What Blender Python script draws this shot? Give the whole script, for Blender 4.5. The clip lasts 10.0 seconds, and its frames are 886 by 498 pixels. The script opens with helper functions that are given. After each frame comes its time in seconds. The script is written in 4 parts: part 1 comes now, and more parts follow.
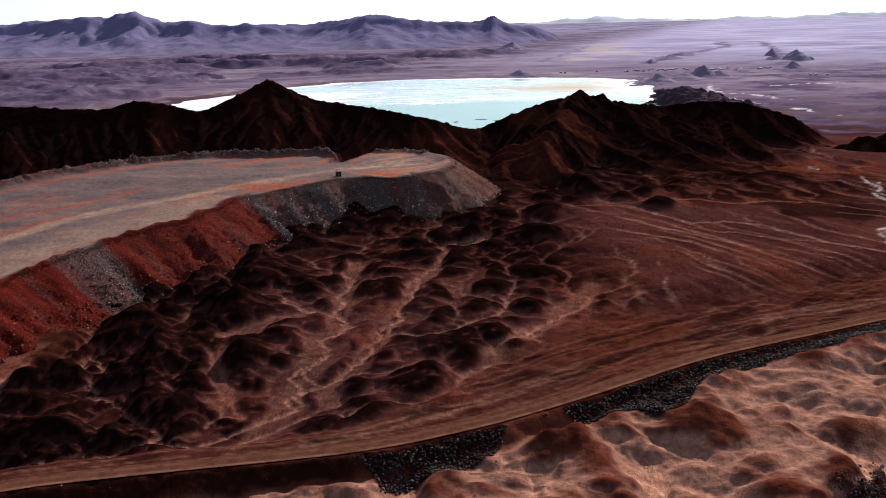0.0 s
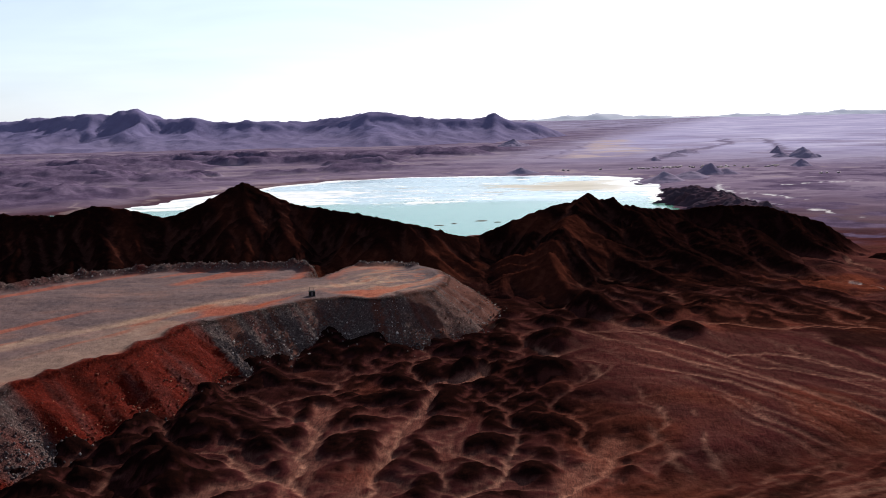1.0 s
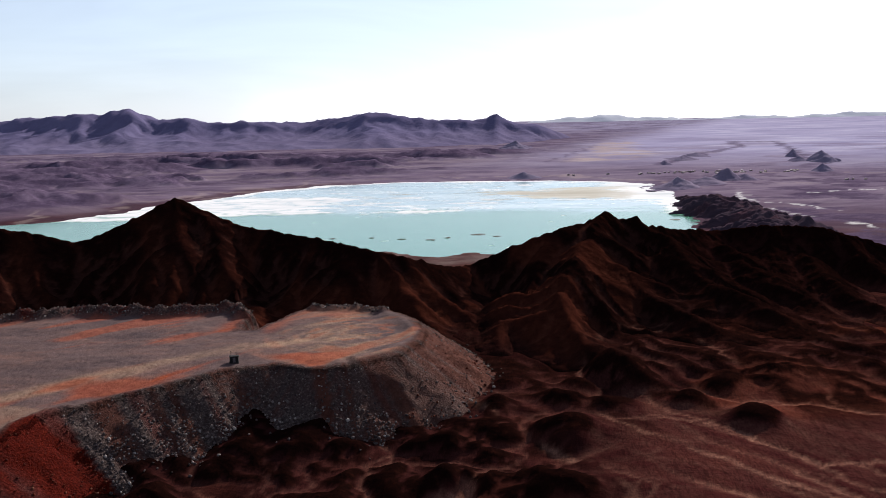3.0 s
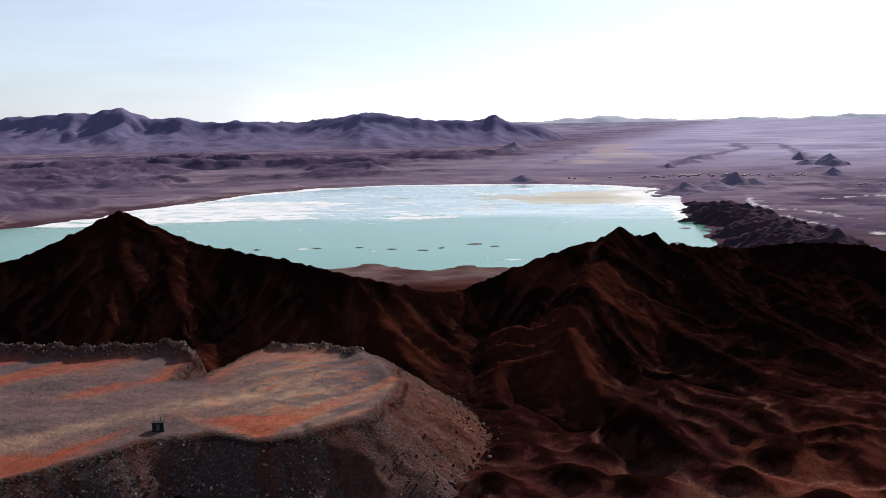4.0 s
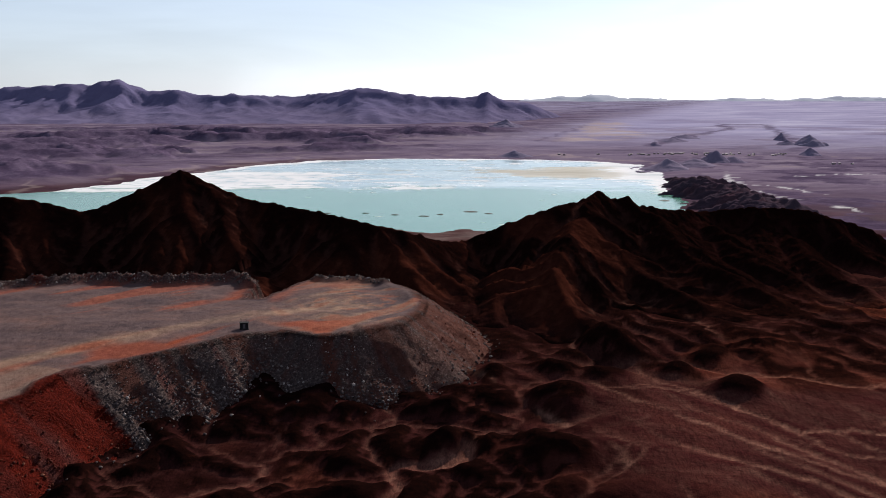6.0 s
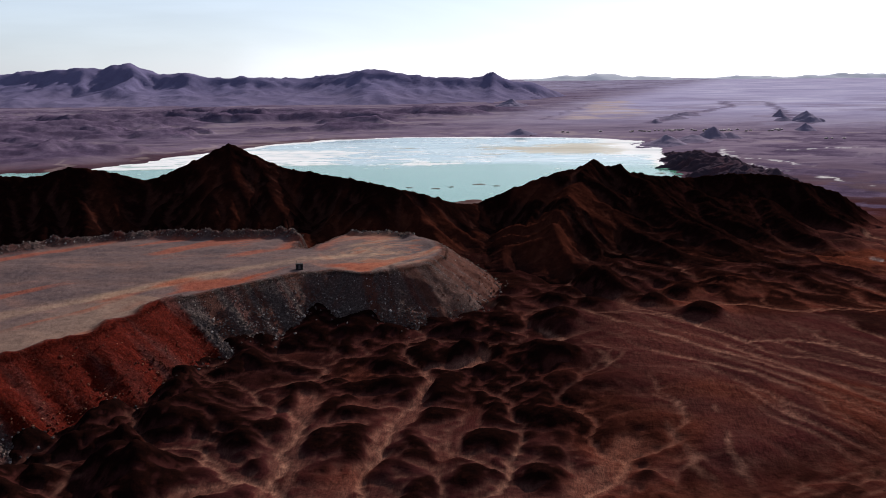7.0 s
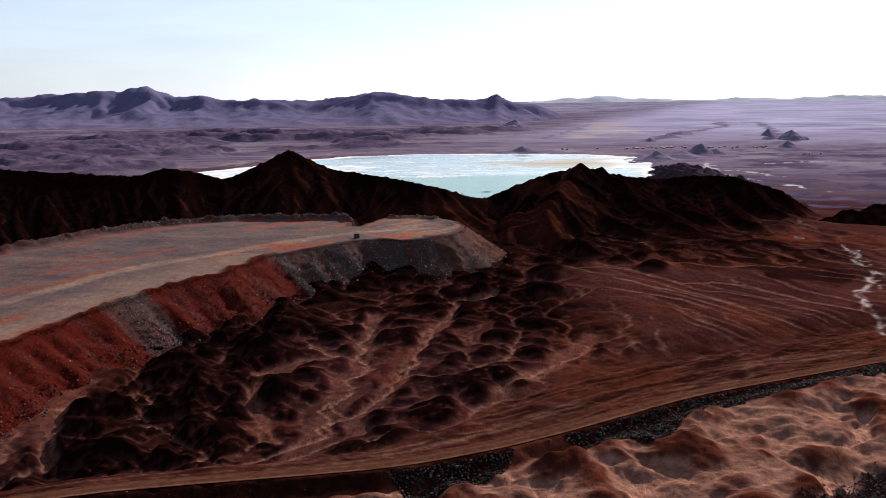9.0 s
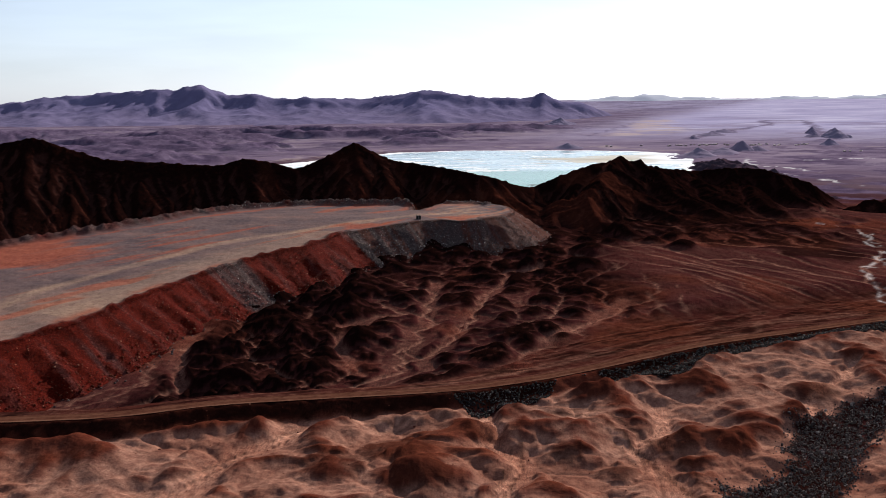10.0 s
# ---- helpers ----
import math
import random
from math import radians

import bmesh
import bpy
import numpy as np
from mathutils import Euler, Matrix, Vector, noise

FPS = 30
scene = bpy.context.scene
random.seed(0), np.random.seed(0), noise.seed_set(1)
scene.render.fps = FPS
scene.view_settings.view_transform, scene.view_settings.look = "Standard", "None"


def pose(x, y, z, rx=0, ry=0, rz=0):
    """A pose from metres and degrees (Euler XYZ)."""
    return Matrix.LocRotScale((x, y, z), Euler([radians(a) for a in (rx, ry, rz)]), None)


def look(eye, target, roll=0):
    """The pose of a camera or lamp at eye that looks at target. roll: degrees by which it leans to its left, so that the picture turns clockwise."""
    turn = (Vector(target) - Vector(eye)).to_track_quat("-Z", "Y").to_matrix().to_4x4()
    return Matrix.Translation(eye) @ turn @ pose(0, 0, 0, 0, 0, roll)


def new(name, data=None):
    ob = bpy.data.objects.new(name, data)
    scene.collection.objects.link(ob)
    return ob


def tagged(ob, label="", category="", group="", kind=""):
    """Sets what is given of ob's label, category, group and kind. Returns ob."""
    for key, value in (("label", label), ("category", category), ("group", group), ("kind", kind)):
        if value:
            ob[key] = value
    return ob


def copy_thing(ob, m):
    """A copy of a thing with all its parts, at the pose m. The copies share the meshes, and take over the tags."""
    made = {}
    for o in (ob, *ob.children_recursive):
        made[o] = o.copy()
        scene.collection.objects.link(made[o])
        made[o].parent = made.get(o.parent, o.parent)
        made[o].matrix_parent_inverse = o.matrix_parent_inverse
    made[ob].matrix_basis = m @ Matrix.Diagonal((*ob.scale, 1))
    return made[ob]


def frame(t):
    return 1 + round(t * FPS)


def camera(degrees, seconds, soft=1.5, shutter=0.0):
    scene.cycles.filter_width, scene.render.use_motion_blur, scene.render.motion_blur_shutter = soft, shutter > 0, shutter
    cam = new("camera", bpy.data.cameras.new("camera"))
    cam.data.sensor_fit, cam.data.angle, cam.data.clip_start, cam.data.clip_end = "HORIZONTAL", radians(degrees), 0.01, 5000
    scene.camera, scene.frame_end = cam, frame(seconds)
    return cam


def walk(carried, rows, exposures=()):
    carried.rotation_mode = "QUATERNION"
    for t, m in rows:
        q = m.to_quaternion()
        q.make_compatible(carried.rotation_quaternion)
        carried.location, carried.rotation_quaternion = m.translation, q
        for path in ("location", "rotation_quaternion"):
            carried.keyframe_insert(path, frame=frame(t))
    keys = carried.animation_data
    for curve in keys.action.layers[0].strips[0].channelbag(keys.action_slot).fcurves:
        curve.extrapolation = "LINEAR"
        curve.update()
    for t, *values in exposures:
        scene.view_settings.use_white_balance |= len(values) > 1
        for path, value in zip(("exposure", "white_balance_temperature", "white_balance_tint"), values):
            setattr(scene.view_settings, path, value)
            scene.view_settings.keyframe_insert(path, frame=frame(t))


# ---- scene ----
cam = camera(48.03, 10.0, soft=0.9)
# seconds, eye in metres, turn in degrees
PATH = [
    (0.0, 0.0, 0.0, 55.44, 77.018, 1.316, 3.38),
    (0.5, 0.311, 17.058, 55.623, 79.971, 1.331, 3.389),
    (1, 0.527, 35.519, 55.566, 82.432, 1.303, 3.521),
    (1.5, 0.696, 52.699, 55.323, 82.418, 1.3, 3.567),
    (2, 0.768, 64.071, 55.224, 82.146, 1.166, 3.456),
    (2.5, 1.105, 77.377, 54.919, 82.342, 1.18, 3.588),
    (3, 1.567, 95.062, 55.219, 82.501, 1.151, 3.669),
    (3.5, 1.45, 112.4, 55.24, 82.51, 1.05, 3.62),
    (3.9, 1.3, 125.9, 55.26, 82.52, 0.96, 3.58),
    (4.1, 1.2, 132.2, 55.27, 82.525, 0.91, 3.56),
    (4.3, 1.105, 136.2, 55.278, 82.53, 0.87, 3.538),
    (4.5, 1.034, 135.3, 55.287, 82.535, 0.827, 3.518),
    (5, 0.014, 121.906, 55.369, 82.383, 0.339, 3.252),
    (5.5, -0.216, 105.376, 55.577, 81.941, -0.065, 3.056),
    (7, -0.9, 51.002, 55.956, 80.084, 0.579, 3.368),
    (7.5, -0.66, 33.286, 55.803, 80.372, 0.779, 3.536),
    (8, -0.759, 14.971, 55.527, 80.97, 0.723, 3.58),
    (8.5, -0.877, -1.978, 55.475, 81.302, 0.654, 3.562),
    (9, -1.148, -19.978, 55.189, 81.35, 0.673, 3.578),
    (9.5, -1.254, -37.005, 55.045, 81.214, 0.677, 5.119),
    (10.0, -1.097, -55.187, 54.907, 81.296, 0.648, 6.179),
]
EXPOSURES = [(0.0, 0.82), (1.0, 0.66), (3.0, 0.5), (4.5, 0.37), (5.5, 0.3), (7.5, 0.36), (10.0, 0.55)]
walk(cam, [(t, pose(x, y, z, a, b, c)) for t, x, y, z, a, b, c in PATH], EXPOSURES)

# ---- light: hazy sun ahead beyond the ridge, bright sky ----
SUN_ELEV, SUN_AZ = 26.0, 24.0      # degrees above the horizon, degrees from +y towards +x
world = bpy.data.worlds.new("sky")
scene.world = world
world.use_nodes = True
wn = world.node_tree.nodes
sky = wn.new("ShaderNodeTexSky")
sky.sky_type = "NISHITA"
sky.sun_disc = False
sky.sun_elevation = radians(SUN_ELEV)
sky.sun_rotation = radians(SUN_AZ)
sky.dust_density = 0.3
sky.air_density = 1.0
sky.ozone_density = 2.0
wn["Background"].inputs["Strength"].default_value = 0.077
tone = wn.new("ShaderNodeHueSaturation")
tone.inputs["Saturation"].default_value = 0.36
tint = wn.new("ShaderNodeMix")
tint.data_type, tint.blend_type = "RGBA", "MULTIPLY"
tint.inputs[0].default_value = 1.0
tint.inputs[7].default_value = (0.88, 0.965, 1.15, 1)
world.node_tree.links.new(sky.outputs["Color"], tone.inputs["Color"])
world.node_tree.links.new(tone.outputs["Color"], tint.inputs[6])
veil = wn.new("ShaderNodeTexNoise")          # thin high cloud all over the sky
veil.inputs["Scale"].default_value, veil.inputs["Detail"].default_value, veil.inputs["Distortion"].default_value = 2.2, 7.0, 0.8
stretch = wn.new("ShaderNodeMapping")
stretch.inputs["Scale"].default_value = (1.0, 1.0, 5.0)
world.node_tree.links.new(wn.new("ShaderNodeTexCoord").outputs["Generated"], stretch.inputs["Vector"])
world.node_tree.links.new(stretch.outputs["Vector"], veil.inputs["Vector"])
spread = wn.new("ShaderNodeMapRange")
spread.inputs["From Min"].default_value, spread.inputs["From Max"].default_value = 0.42, 0.72
spread.inputs["To Min"].default_value, spread.inputs["To Max"].default_value = 0.98, 1.16
world.node_tree.links.new(veil.outputs["Fac"], spread.inputs["Value"])
cirrus = wn.new("ShaderNodeVectorMath")
cirrus.operation = "SCALE"
world.node_tree.links.new(tint.outputs[2], cirrus.inputs[0])
world.node_tree.links.new(spread.outputs["Result"], cirrus.inputs["Scale"])
world.node_tree.links.new(cirrus.outputs[0], wn["Background"].inputs["Color"])
sun = new("sun", bpy.data.lights.new("sun", "SUN"))
sun.data.energy, sun.data.angle, sun.data.color = 5.0, radians(1.5), (1.0, 0.92, 0.85)
_e, _a = radians(SUN_ELEV), radians(SUN_AZ)
sun_way = Vector((math.sin(_a) * math.cos(_e), math.cos(_a) * math.cos(_e), math.sin(_e)))
sun.matrix_world = look(sun_way * 500, (0, 0, 0))


# ---- noise on arrays ----
WAY = np.arange(256, dtype=np.float32) * np.float32(2 * np.pi / 256)
WAY_X, WAY_Y = np.cos(WAY), np.sin(WAY)


def _bits(ix, iy, seed):
    h = ix * np.uint32(374761393) + iy * np.uint32(668265263) + np.uint32(seed * 1442695041 & 0xFFFFFFFF)
    h = (h ^ (h >> np.uint32(13))) * np.uint32(1274126177)
    return (h ^ (h >> np.uint32(16))) & np.uint32(0xFFFF)


def _hash(ix, iy, seed):
    return _bits(ix.astype(np.int32).astype(np.uint32), iy.astype(np.int32).astype(np.uint32), seed) / 65536.0


def perlin(x, y, seed=0):
    x, y = np.broadcast_arrays(np.asarray(x, np.float32), np.asarray(y, np.float32))
    x0, y0 = np.floor(x), np.floor(y)
    fx, fy = x - x0, y - y0
    ix, iy = x0.astype(np.int32).astype(np.uint32), y0.astype(np.int32).astype(np.uint32)
    u, v = fx * fx * fx * (fx * (fx * 6 - 15) + 10), fy * fy * fy * (fy * (fy * 6 - 15) + 10)
    one = np.uint32(1)

    def corner(jx, jy, dx, dy):
        a = _bits(jx, jy, seed) >> np.uint32(8)
        return WAY_X[a] * dx + WAY_Y[a] * dy
    n0, n1 = corner(ix, iy, fx, fy), corner(ix, iy + one, fx, fy - 1)
    n0 = n0 + (corner(ix + one, iy, fx - 1, fy) - n0) * u
    n1 = n1 + (corner(ix + one, iy + one, fx - 1, fy - 1) - n1) * u
    return ((n0 + (n1 - n0) * v) * np.float32(1.5)).astype(np.float64)


def fbm(x, y, size, octaves=4, seed=0, gain=0.5):
    total, amp, f = 0.0, 1.0, 1.0 / size
    for k in range(octaves):
        total = total + amp * perlin(x * f + 13.7 * k, y * f - 7.1 * k, seed + k)
        amp, f = amp * gain, f * 2.03
    return total


def billow(x, y, size, octaves=3, seed=0, gain=0.45):
    """Rounded mounds with sharp valleys, about 0 to 1."""
    total, amp, f = 0.0, 1.0, 1.0 / size
    for k in range(octaves):
        total = total + amp * np.abs(perlin(x * f + 5.3 * k, y * f + 9.1 * k, seed + k))
        amp, f = amp * gain, f * 2.1
    return total


def eroded(x, y, size, octaves=5, seed=0):
    """Hills whose fine relief fades on steep slopes, as running water leaves them; about -1 to 1."""
    px, py = x / size, y / size
    total, amp, gx, gy, e = 0.0, 1.0, 0.0, 0.0, 0.02
    for k in range(octaves):
        n = perlin(px, py, seed + k)
        gx, gy = gx + (perlin(px + e, py, seed + k) - n) / e, gy + (perlin(px, py + e, seed + k) - n) / e
        total = total + amp * n / (1 + 0.55 * (gx * gx + gy * gy))
        px, py, amp = 2 * (0.8 * px - 0.6 * py) + 3.1, 2 * (0.6 * px + 0.8 * py) - 1.7, amp * 0.5
    return total


def hollow(z, r=2):
    """How far each point of a height grid lies below its surroundings."""
    b = sum(np.roll(z, k, 0) for k in range(-r, r + 1)) / (2 * r + 1)
    return sum(np.roll(b, k, 1) for k in range(-r, r + 1)) / (2 * r + 1) - z


def domes(x, y, size, seed=0):
    """Single rounded mounds scattered about, 0 between them to about 1 on their tops."""
    gx, gy = np.floor(x / size), np.floor(y / size)
    out = np.zeros(np.shape(x))
    for i in (-1, 0, 1):
        for j in (-1, 0, 1):
            cx, cy = gx + i, gy + j
            h1, h2, h3, h4 = (_hash(cx, cy, seed + q) for q in range(4))
            dx, dy = x - (cx + 0.5 + 0.75 * (h1 - 0.5)) * size, y - (cy + 0.5 + 0.75 * (h2 - 0.5)) * size
            a = 3.1 * h3
            u, v = dx * np.cos(a) + dy * np.sin(a), dy * np.cos(a) - dx * np.sin(a)
            r = size * (0.36 + 0.34 * h4)
            q = np.exp(-1.5 * ((u / r) ** 2 + (v / (0.72 * r)) ** 2))
            out = np.maximum(out, q * (0.35 + 0.65 * h4))
    return out


def soft_line(x, y, pts, width, warp=0.8, seed=0):
    d = line_dist(x + warp * fbm(x, y, 12, 3, seed), y + warp * fbm(x, y, 12, 3, seed + 5), pts)[0]
    return 1 - step(0.2 * width, width, d)


def step(a, b, v):
    t = np.clip((v - a) / (b - a), 0, 1)
    return t * t * (3 - 2 * t)


def blob(x, y, cx, cy, rx, ry):
    return np.exp(-((x - cx) / rx) ** 2 - ((y - cy) / ry) ** 2)


def line_dist(x, y, pts):
    """Distance to a polyline, place along it (0 to len-1) and the signed side (positive: left of its way)."""
    best = np.full(np.shape(x), 1e9)
    along, side = np.zeros(np.shape(x)), np.zeros(np.shape(x))
    for k in range(len(pts) - 1):
        ax, ay, bx, by = pts[k][0], pts[k][1], pts[k + 1][0], pts[k + 1][1]
        dx, dy = bx - ax, by - ay
        s = np.clip(((x - ax) * dx + (y - ay) * dy) / (dx * dx + dy * dy), 0, 1)
        d = np.hypot(x - ax - s * dx, y - ay - s * dy)
        m = d < best
        best = np.where(m, d, best)
        along = np.where(m, k + s, along)
        side = np.where(m, np.sign(dx * (y - ay) - dy * (x - ax)), side)
    return best, along, side


def poly_sd(x, y, pts):
    """Signed distance to a closed outline, negative inside."""
    d, _, _ = line_dist(x, y, list(pts) + [pts[0]])
    inside = np.zeros(np.shape(x), bool)
    n = len(pts)
    for k in range(n):
        x1, y1, x2, y2 = *pts[k][:2], *pts[(k + 1) % n][:2]
        if y1 != y2:
            inside ^= ((y1 > y) != (y2 > y)) & (x < (x2 - x1) * (y - y1) / (y2 - y1) + x1)
    return np.where(inside, -d, d)


# ---- running water on height grids ----
def drain(z, rain, seed=0, jitter=0.0, grain=0.02):
    """For each point of a height grid the neighbour that its water runs to, and the area drained through it."""
    z = np.pad(z + jitter * np.random.default_rng(seed).uniform(-1, 1, z.shape), 1, mode="edge")
    n, w = z.shape
    lev = ((z - z.min()) / grain).astype(int)
    pools = [[] for _ in range(int(lev.max()) + 1)]
    done = np.ones((n, w), np.uint8)
    done[2:-2, 2:-2] = 0
    done = bytearray(done.tobytes())
    edge = np.zeros((n, w), bool)
    edge[1:-1, 1:-1] = True
    edge[2:-2, 2:-2] = False
    lev = lev.ravel().tolist()
    to, order = list(range(n * w)), []
    for i in np.flatnonzero(edge.ravel()).tolist():
        pools[lev[i]].append(i)
    ways = (-w, -1, 1, w, -w - 1, -w + 1, w - 1, w + 1)
    for k, pool in enumerate(pools):
        for c in pool:
            order.append(c)
            for s in ways:
                j = c + s
                if not done[j]:
                    done[j] = 1
                    to[j] = c
                    pools[max(lev[j], k)].append(j)
    area = np.pad(rain, 1).ravel().tolist()
    for c in reversed(order):
        if to[c] != c:
            area[to[c]] += area[c]
    to = np.array(to).reshape(n, w)[1:-1, 1:-1]
    to = (to // w - 1) * (w - 2) + to % w - 1
    return to, np.array(area).reshape(n, w)[1:-1, 1:-1]


def wear(z, k, rain, cell, times=12, soft=0.03, seed=0, jitter=0.1):
    """How deep running water cuts into a height grid, and the area drained at the end."""
    z0, area = z, None
    for i in range(times):
        to, area = drain(z, rain, seed + i // 3, jitter)
        drop = np.clip(z - z.ravel()[to], 0, None)
        z = z - np.minimum(k * area ** 0.45 * drop / cell, 0.45 * drop)
        around = np.pad(z, 1, mode="edge")
        z = z + soft * np.minimum(1, 20 * k) * (around[:-2, 1:-1] + around[2:, 1:-1] + around[1:-1, :-2] + around[1:-1, 2:] - 4 * z)
    return z - z0, area


def blur(z, r=1):
    for _ in range(r):
        a = np.pad(z, 1, mode="edge")
        z = 0.25 * z + 0.125 * (a[:-2, 1:-1] + a[2:, 1:-1] + a[1:-1, :-2] + a[1:-1, 2:]) + 0.0625 * (a[:-2, :-2] + a[:-2, 2:] + a[2:, :-2] + a[2:, 2:])
    return z


def grid_value(f, x, y, x0, y0, cell):
    """A grid's value between its points."""
    u, v = np.clip((x - x0) / cell, 0, f.shape[1] - 1.001), np.clip((y - y0) / cell, 0, f.shape[0] - 1.001)
    i, j = u.astype(int), v.astype(int)
    u, v = u - i, v - j
    return (f[j, i] * (1 - u) + f[j, i + 1] * u) * (1 - v) + (f[j + 1, i] * (1 - u) + f[j + 1, i + 1] * u) * v


# ---- plan ----
CREST = [(-420, 262, 36), (-330, 268, 44), (-250, 276, 39), (-200, 288, 40), (-189, 291.5, 42), (-178, 295, 37.5), (-166, 298, 33.5), (-140, 306, 31.2),
         (-126, 310, 30.2), (-117, 313, 32.8), (-107, 316, 30.8), (-98, 319, 28.2), (-85, 323, 34), (-77.3, 325, 38), (-69, 327.5, 33.6),
         (-62, 327, 30.6), (-46, 321, 29), (-33, 313, 27.4), (-22, 312, 25), (-13, 324, 21), (-8, 334, 19.8), (2, 333, 24), (15, 337, 28.4), (21, 344, 28.6), (26.9, 351.5, 31), (30, 354, 28), (34.5, 355, 28.9),
         (38, 357, 26.2), (44, 361, 25), (60, 376, 22.6), (71, 376, 24), (86, 371, 24), (106, 375, 18), (119, 383, 10)]
LAKE = [(-420, 520), (-330, 610), (-268, 646), (-245, 701), (-232, 758), (-213, 816), (-189, 880), (-152, 935), (-100, 961), (-43, 967), (50, 953),
        (105, 918), (117, 857), (116, 780), (110, 740), (105, 682), (97, 603), (94, 552), (82, 540), (40, 520), (16, 500), (3, 494), (-8, 497), (-19, 504), (-24, 494), (-28, 489), (-40, 500.5), (-53, 504), (-58, 494), (-72, 489), (-140, 470), (-300, 460)]
DUMP = [(-13.2, 258), (-13, 266), (-15, 273), (-21, 284), (-29, 289), (-38, 288), (-41.5, 281), (-44, 268), (-47, 268), (-48, 282), (-52, 287), (-66, 283), (-84, 285), (-104, 272),
        (-120, 248), (-131, 228), (-150, 204), (-190, 150), (-230, 60), (-140, 30), (-112, 80), (-102, 113), (-96.5, 124), (-92.5, 135), (-89.5, 148), (-87, 158), (-81, 175.5), (-76, 188), (-66.5, 202),
        (-59.7, 221.4), (-51, 231), (-45, 236.5), (-40, 241.5), (-35, 243.5), (-29, 241), (-22, 243), (-16, 248)]
ROAD = [(-150, 84), (-90, 91), (-72, 95), (-58, 103), (-38, 108.5), (-28, 110.5), (-15, 114), (-1.5, 121.5), (12, 130), (30, 144), (49, 154.5), (72, 167), (110, 186), (200, 225)]


def dump_top(x, y):
    return 18.2 - 0.055 * np.clip(245 - y, 0, 300) + 0.25 * fbm(x, y, 14, 3, 41)


def base(x, y):
    """The gravel fan in front of the ridge, the lake basin and the plains."""
    z = np.interp(y, [-200, 60, 105, 125, 150, 190, 240, 300, 350, 420, 470, 1000, 1600, 2600, 4900],
                  [-2, 0.0, 0.6, 2.2, 4.2, 7.0, 10.3, 11.5, 10.5, 4.5, 1.6, 2.2, 3.0, 14, 32])
    return z - 0.03 * np.clip(x - 60, 0, 90) * step(200, 330, y) * (1 - step(360, 430, y))


def road_height(x):
    return np.interp(x, [-150, -40, -1, 14, 34, 72, 200], [3.4, 3.2, 3.6, 4.3, 4.8, 5.2, 7.5])


BEDS = [([(-31, 196), (-29.6, 171), (-30, 155), (-30.6, 144), (-32, 130), (-35, 117)], 4.2), ([(-14, 198), (-17, 187), (-19.8, 171), (-21, 155), (-23.4, 146), (-26, 132)], 3.2),
        ([(17.4, 181), (10.5, 170.6), (3.2, 157), (-2.3, 144), (-9, 129)], 4.5), ([(-34, 171), (-41.6, 163), (-46.5, 155), (-46.7, 146), (-38, 128)], 3.0), ([(-15, 196), (-12.7, 210), (-5.5, 214), (0, 222)], 1.8),
        ([(-13, 112), (-10.4, 97), (-4.7, 86), (-7, 74), (-6, 50)], 4.0), ([(-36, 107), (-41, 105), (-46, 94.6), (-51, 82), (-54, 71), (-58, 40)], 5.5), ([(18, 115), (17.6, 102), (13, 94), (17, 82), (10, 60)], 3.6),
        ([(58, 140), (50, 128), (44, 118), (41, 110)], 2.2), ([(-70, 118), (-78, 135), (-76, 150)], 3.0)]
BOULDERS = [(20, 66), (24, 82), (29, 85), (35, 94), (39, 108), (51, 119), (60, 124), (66, 121), (55, 111), (46, 95), (38, 77), (34, 62)]


KNOLLS = [(-0.3, 245, 2.8), (9.5, 247.5, 3.2), (9.7, 235, 4.2), (0.7, 258, 2.2), (13.3, 259, 3.4), (17.5, 246, 3.6), (20.7, 266, 8.5), (-6.8, 217, 2.1), (-1.7, 217.5, 2.1), (-6.9, 230, 1.8),
          (-1.8, 226.5, 2.0), (8.2, 215, 4.6), (37.3, 238, 3.4), (29.3, 247, 3.0), (46, 262, 4.0), (36, 256, 3.5), (-37.5, 158, 2.7), (-40.5, 148, 3.2), (-52.7, 151, 5.7), (-48.9, 170, 3.1),
          (-19.3, 147, 1.9), (-16.4, 127, 2.6), (-13, 138, 4.2), (-7.4, 153, 3.7), (-2.4, 157.5, 3.3), (2.2, 151.5, 2.7)]


FRONT_KNOLLS = [(-11.5, 100, 3.6), (-25, 91, 5.5), (-29, 111, 4.0), (18, 97, 3.4), (27.5, 97.5, 3.0), (20, 90.5, 2.6), (39, 111, 3.4), (46, 124, 4.2), (6.6, 118, 3.2), (25, 126, 4.0), (-33, 84, 5.0), (-62, 100, 4.5), (-20, 80, 5.0), (2, 92, 2.8), (9, 86, 2.4)]


def knolls(x, y, spots):
    """Single dark-capped knolls, 0 to 1."""
    wx, wy = x + 0.9 * fbm(x, y, 5, 3, 640), y + 0.9 * fbm(x, y, 5, 3, 643)
    out = np.zeros(np.shape(x))
    for k, (cx, cy, r) in enumerate(spots):
        a = 0.6 * (k % 5) - 1.2
        u, v = (wx - cx) * math.cos(a) + (wy - cy) * math.sin(a), (wy - cy) * math.cos(a) - (wx - cx) * math.sin(a)
        out = np.maximum(out, np.exp(-1.1 * ((u / (1.25 * r)) ** 2 + (v / (1.15 * r)) ** 2) ** 1.3) * min(1, 0.55 + 0.09 * r))
    return out


def fill_width(x):
    """How far the rock fill reaches down from the road's edge."""
    return np.interp(x, [-18, -15, -4, -1, 0, 7, 9, 17, 20, 24, 28, 60, 95], [0, 6, 6, 3, 0, 0, 3, 4.5, 8, 8, 4.5, 4.5, 4])


